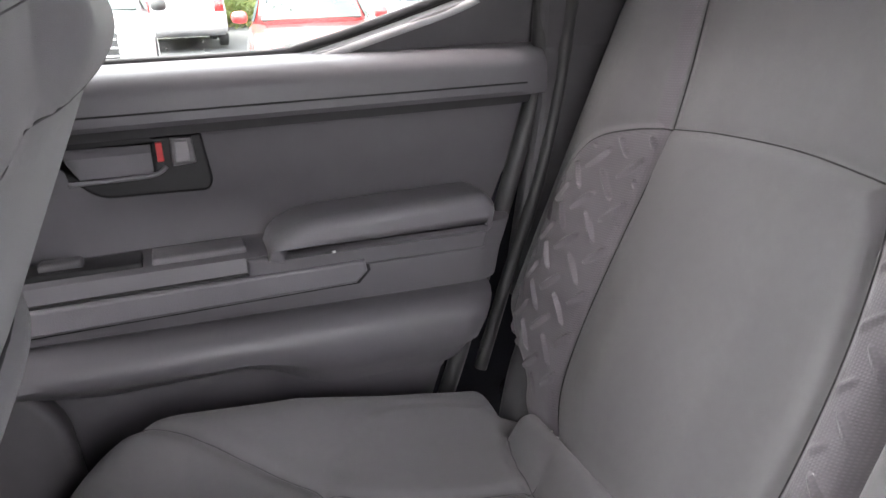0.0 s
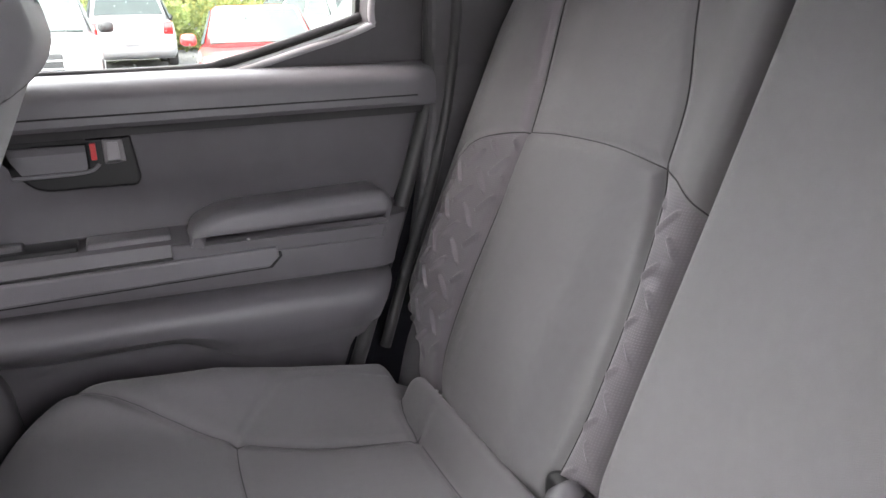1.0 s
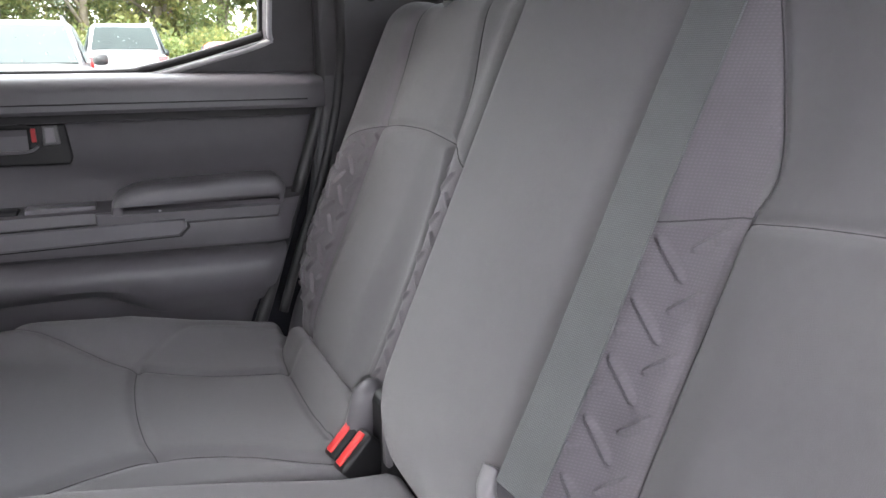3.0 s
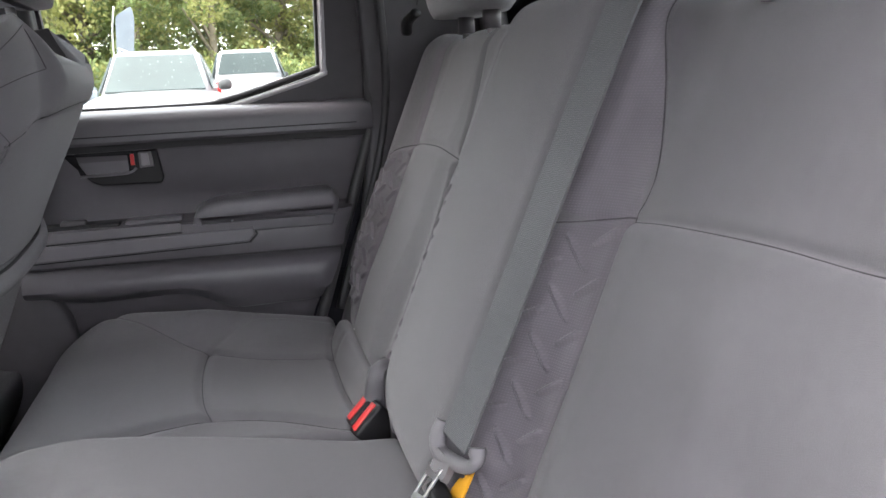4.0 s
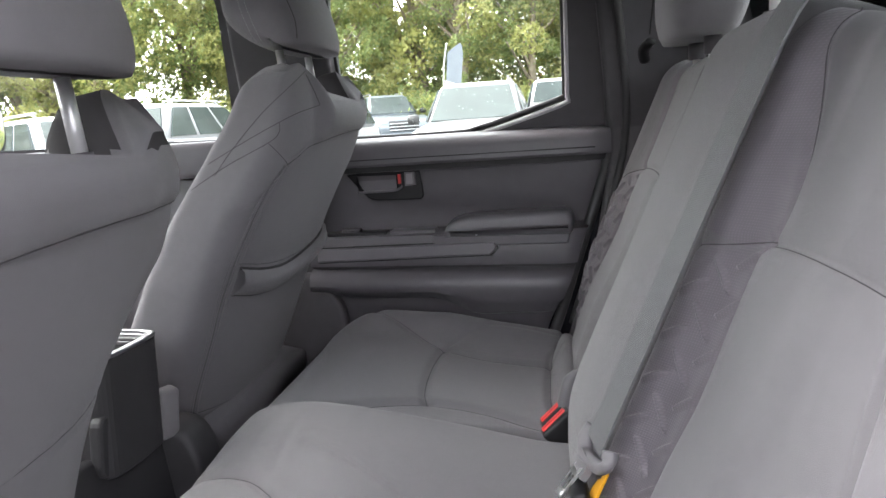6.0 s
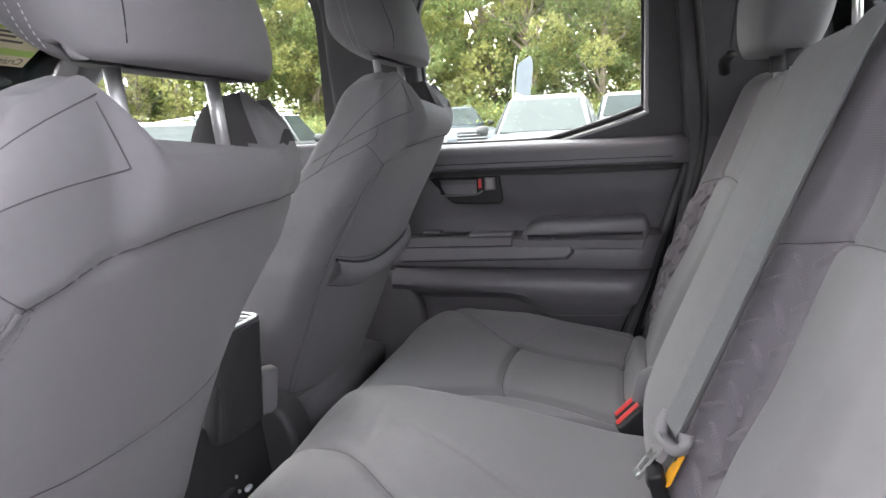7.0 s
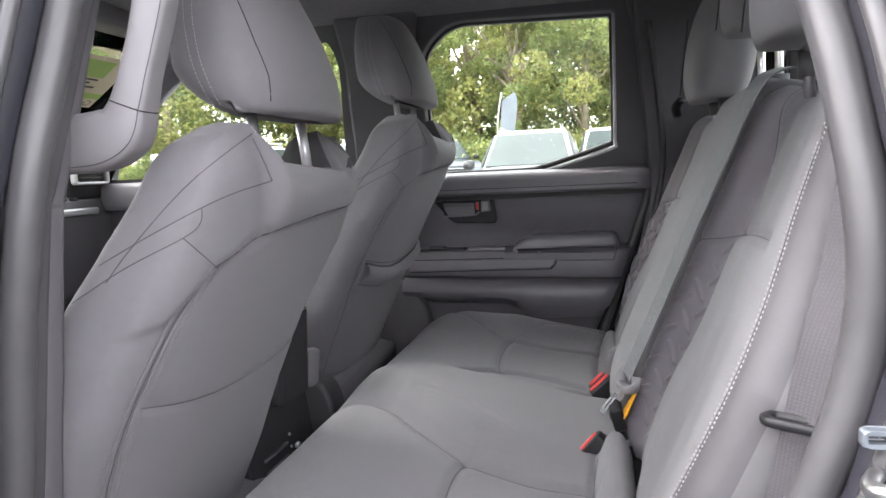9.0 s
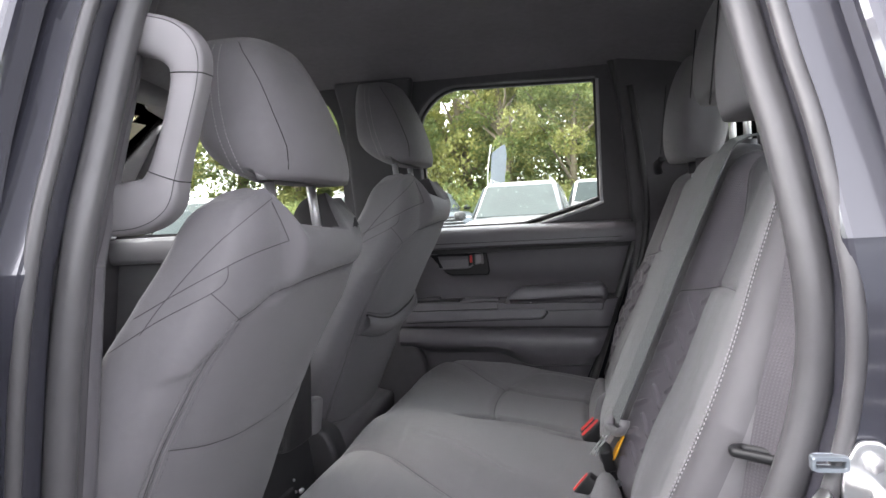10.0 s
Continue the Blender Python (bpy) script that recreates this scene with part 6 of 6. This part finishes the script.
        if rails:
            part("roof_rail", tube("roof_rail", [m @ Vector((x, s * wt * 0.84, z)) for x, z in ((rx1 + 0.12, height - 0.01), (rx1 + 0.22, height + 0.045), (0.0, height + 0.055), (fx1 - 0.25, height + 0.045), (fx1 - 0.10, height - 0.01))], 0.02, SATIN, 8, 4), t)
    part("grille", box("grille", (hl - 0.06, -hw * 0.52, hood * 0.48), (hl + 0.012, hw * 0.52, hood * 0.82), BLACK_TRIM, 0.03, 2, m), t)
    for k in range(3):
        part("grille_bar", box("grille_bar", (hl - 0.01, -hw * 0.50, hood * (0.52 + 0.10 * k)), (hl + 0.03, hw * 0.50, hood * (0.545 + 0.10 * k)), CHROME, 0.008, 2, m), t)
    part("bumper", box("bumper", (hl - 0.12, -hw * 0.86, 0.28), (hl + 0.05, hw * 0.86, hood * 0.44), paint, 0.05, 3, m), t)
    part("number_plate", box("number_plate", (-hl - 0.03, -0.16, belt * 0.52), (-hl + 0.03, 0.16, belt * 0.62), SATIN, 0.004, 1, m), t)
    part("windscreen_card", box("windscreen_card", (0, -0.30, -0.06), (0.006, 0.30, 0.06), WHITE_CAR, 0.001, 1, m @ Matrix.Translation((hi[1] + 0.07, hi[2] * 0.42, hi[3] - 0.07)) @ Matrix.Rotation(radians(-58), 4, "Y")), t)
    return t


vehicle("suv", WHITE_CAR, (-0.70, 12.6), -90, "white sport utility car parked nose on, with roof rails")
vehicle("suv", WHITE_CAR, (0.85, 19.5), 90, "white sport utility car parked tail on", width=1.85)
vehicle("saloon", RED_CAR, (2.45, 11.6), -97, "red saloon car parked nose on", "saloon", 4.5, 1.8, 1.42, False)
vehicle("suv", WHITE_CAR, (4.9, 19.0), 118, "white sport utility car parked at an angle")
vehicle("suv", WHITE_CAR, (5.9, 13.0), -70, "white hatchback car parked nose on", height=1.6)
vehicle("suv", GREY_CAR, (-5.0, 24.5), -65, "dark grey sport utility car further back in the lot")
vehicle("suv", WHITE_CAR, (-4.3, 14.0), -90, "white sport utility car parked nose on beside another")
vehicle("suv", WHITE_CAR, (-7.1, 14.5), 82, "white sport utility car parked tail on")
vehicle("suv", SILVER_CAR, (-6.6, 9.6), -35, "silver crossover car parked at an angle", height=1.62)
vehicle("suv", WHITE_CAR, (-11.0, 11.5), -80, "white sport utility car near the end of the row")
vehicle("saloon", SILVER_CAR, (-15.5, 12.0), -90, "silver saloon car at the end of the row", "saloon", 4.6, 1.82, 1.45, False)
vehicle("saloon", SILVER_CAR, (-12.0, 3.5), 180, "silver saloon car ahead of the cab", "saloon", 4.6, 1.82, 1.45, False)


# unseen vans, added to keep low sky light out of the doorway
for k, (x, turn) in enumerate(((-7.4, 90), (-4.4, -90), (-1.3, 90), (1.7, 90), (4.8, -90), (7.9, 90))):
    vehicle("van", GREY_CAR if k % 2 else SILVER_CAR, (x, -5.6), turn, "unseen van added across from the doorway to block low sky light", length=5.2, width=2.0, height=2.1, rails=False)


# ---- trees ----
def crown_mesh(seed, leaves, mats, spread, tall, size=1.0):
    """Leaf clumps scattered in lobes, with gaps between them."""
    rng = np.random.RandomState(seed)
    lobes = []
    for k in range(44):
        a, r = rng.uniform(0, 6.283), spread * math.sqrt(rng.uniform(0.02, 1))
        lobes.append((r * math.cos(a), r * math.sin(a), tall * rng.uniform(0.10, 1.0), rng.uniform(0.45, 1.25)))
    n = leaves
    which = rng.randint(0, len(lobes), n)
    L = np.array(lobes)[which]
    d = rng.normal(size=(n, 3))
    d /= np.linalg.norm(d, axis=1)[:, None]
    c = L[:, :3] + d * (L[:, 3] * rng.uniform(0.35, 1.05, n) ** 0.5)[:, None] * np.array([1, 1, 0.8])
    u = rng.normal(size=(n, 3))
    u /= np.linalg.norm(u, axis=1)[:, None]
    v = np.cross(u, rng.normal(size=(n, 3)))
    v /= np.linalg.norm(v, axis=1)[:, None]
    s = rng.uniform(0.045, 0.105, n)[:, None] * size
    verts = np.concatenate([c - u * s, c - v * s * 0.55, c + u * s, c + v * s * 0.55], 1).reshape(-1, 3)
    faces = [(4 * k, 4 * k + 1, 4 * k + 2, 4 * k + 3) for k in range(n)]
    index = (rng.uniform(size=n) < np.where(rng.uniform(size=len(lobes)) < 0.35, 0.85, 0.12)[which]).astype(int).tolist()
    return mesh_of("crown", verts.tolist(), faces, mats, False, index)


def trunk_mesh(seed, tall):
    rng = random.Random(seed)
    meshes = []

    def limb(a, b, r0, r1, n=8):
        path = smooth_path([a, a.lerp(b, 0.5) + Vector((rng.uniform(-0.2, 0.2), rng.uniform(-0.2, 0.2), 0)), b], 4)
        rings = []
        for i, p in enumerate(path):
            d = (path[min(i + 1, len(path) - 1)] - path[max(i - 1, 0)]).normalized()
            x = d.cross(Vector((0.3, 1, 0.1))).normalized()
            y = d.cross(x)
            r = r0 + (r1 - r0) * i / (len(path) - 1)
            rings.append([p + (x * math.cos(g) + y * math.sin(g)) * r for g in [6.2832 * k / n for k in range(n)]])
        meshes.append(loft("limb", rings, BARK))
    top = Vector((rng.uniform(-0.5, 0.5), rng.uniform(-0.5, 0.5), tall * 0.8))
    limb(Vector((0, 0, -0.3)), top, 0.22, 0.07)
    for k in range(13):
        q = rng.uniform(0.25, 0.9)
        base = top * q
        a = rng.uniform(0, 6.283)
        limb(base, base + Vector((math.cos(a) * rng.uniform(1, 2.2), math.sin(a) * rng.uniform(1, 2.4), rng.uniform(0.8, 2.6))), 0.09, 0.03, 6)
    return joined("trunk", meshes, BARK)


CROWNS = [crown_mesh(11, 22000, [LEAF_A, LEAF_B], 2.6, 9.0), crown_mesh(12, 22000, [LEAF_B, LEAF_A], 2.4, 8.0), crown_mesh(13, 22000, [LEAF_A, LEAF_B], 2.8, 10.5)]
FAR_CROWNS = [crown_mesh(11, 8000, [LEAF_A, LEAF_B], 2.6, 9.0, 1.9), crown_mesh(12, 8000, [LEAF_B, LEAF_A], 2.4, 8.0, 1.9), crown_mesh(13, 8000, [LEAF_A, LEAF_B], 2.8, 10.5, 1.9)]
TRUNKS = [trunk_mesh(21, 9.0), trunk_mesh(22, 8.0), trunk_mesh(23, 10.0)]
SHRUB = crown_mesh(14, 6500, [LEAF_A, LEAF_B], 2.3, 1.6)
rng = random.Random(9)
spots = []
for k in range(22):
    spots.append((-38 + 2.55 * k + rng.uniform(-0.8, 0.8), 28.5 + rng.uniform(-1.2, 2.2)))
for k in range(14):
    spots.append((-36 + 4.2 * k + rng.uniform(-1, 1), 34 + rng.uniform(-1, 1.5)))
for k in range(9):
    spots.append((-34 + rng.uniform(-2, 2), -12 + 4.2 * k + rng.uniform(-1, 1)))
for k in range(6):
    spots.append((27 + rng.uniform(-1, 2), -8 + 4.6 * k + rng.uniform(-1, 1)))
for k, (x, y) in enumerate(spots):
    i = k % 3
    z = min(ground_z(y), 1.0)
    t = thing("tree", (x, y, z), ("tall tree with yellowing leaves edging the lot" if i == 1 else "tall leafy green tree edging the lot"), "tree", "trees round the lot")
    t.rotation_euler = (0, 0, rng.uniform(0, 6.28))
    sc = rng.uniform(0.85, 1.2)
    t.scale = (sc, sc, sc)
    for nm, me in (("trunk", TRUNKS[i]), ("crown", (CROWNS if k < 22 else FAR_CROWNS)[i])):
        ob = new(nm, me)
        ob.parent = t
for k in range(30):
    x, y = -40 + 2.1 * k + rng.uniform(-0.6, 0.6), 26.3 + rng.uniform(-0.6, 0.8)
    ob = tagged(new("shrub", SHRUB), "dense green undergrowth along the edge of the lot", "shrub", "undergrowth")
    ob.location, ob.rotation_euler = (x, y, min(ground_z(y), 1.0) - 0.3), (0, 0, rng.uniform(0, 6.28))


def build_flag():
    t = thing("feather_flag", (-2.4, 20.5, ground_z(20.5)), "pale grey feather flag standing among the parked cars", "flag")
    z = ground_z(20.5)
    part("pole", tube("pole", [(-2.4, 20.5, z), (-2.4, 20.5, z + 2.0), (-2.25, 20.5, z + 3.0)], 0.02, SATIN, 8, 4), t)
    part("cloth", plate("cloth", rounded([(0.0, 1.2), (0.42, 1.3), (0.60, 2.7), (0.55, 3.0), (0.15, 2.75)], 0.08), FLAG, lambda u, v, w: Vector((-2.39 + u, 20.5 + w + 0.04 * math.sin(v * 4), z + v)), 0.01, 0.0), t)


build_flag()
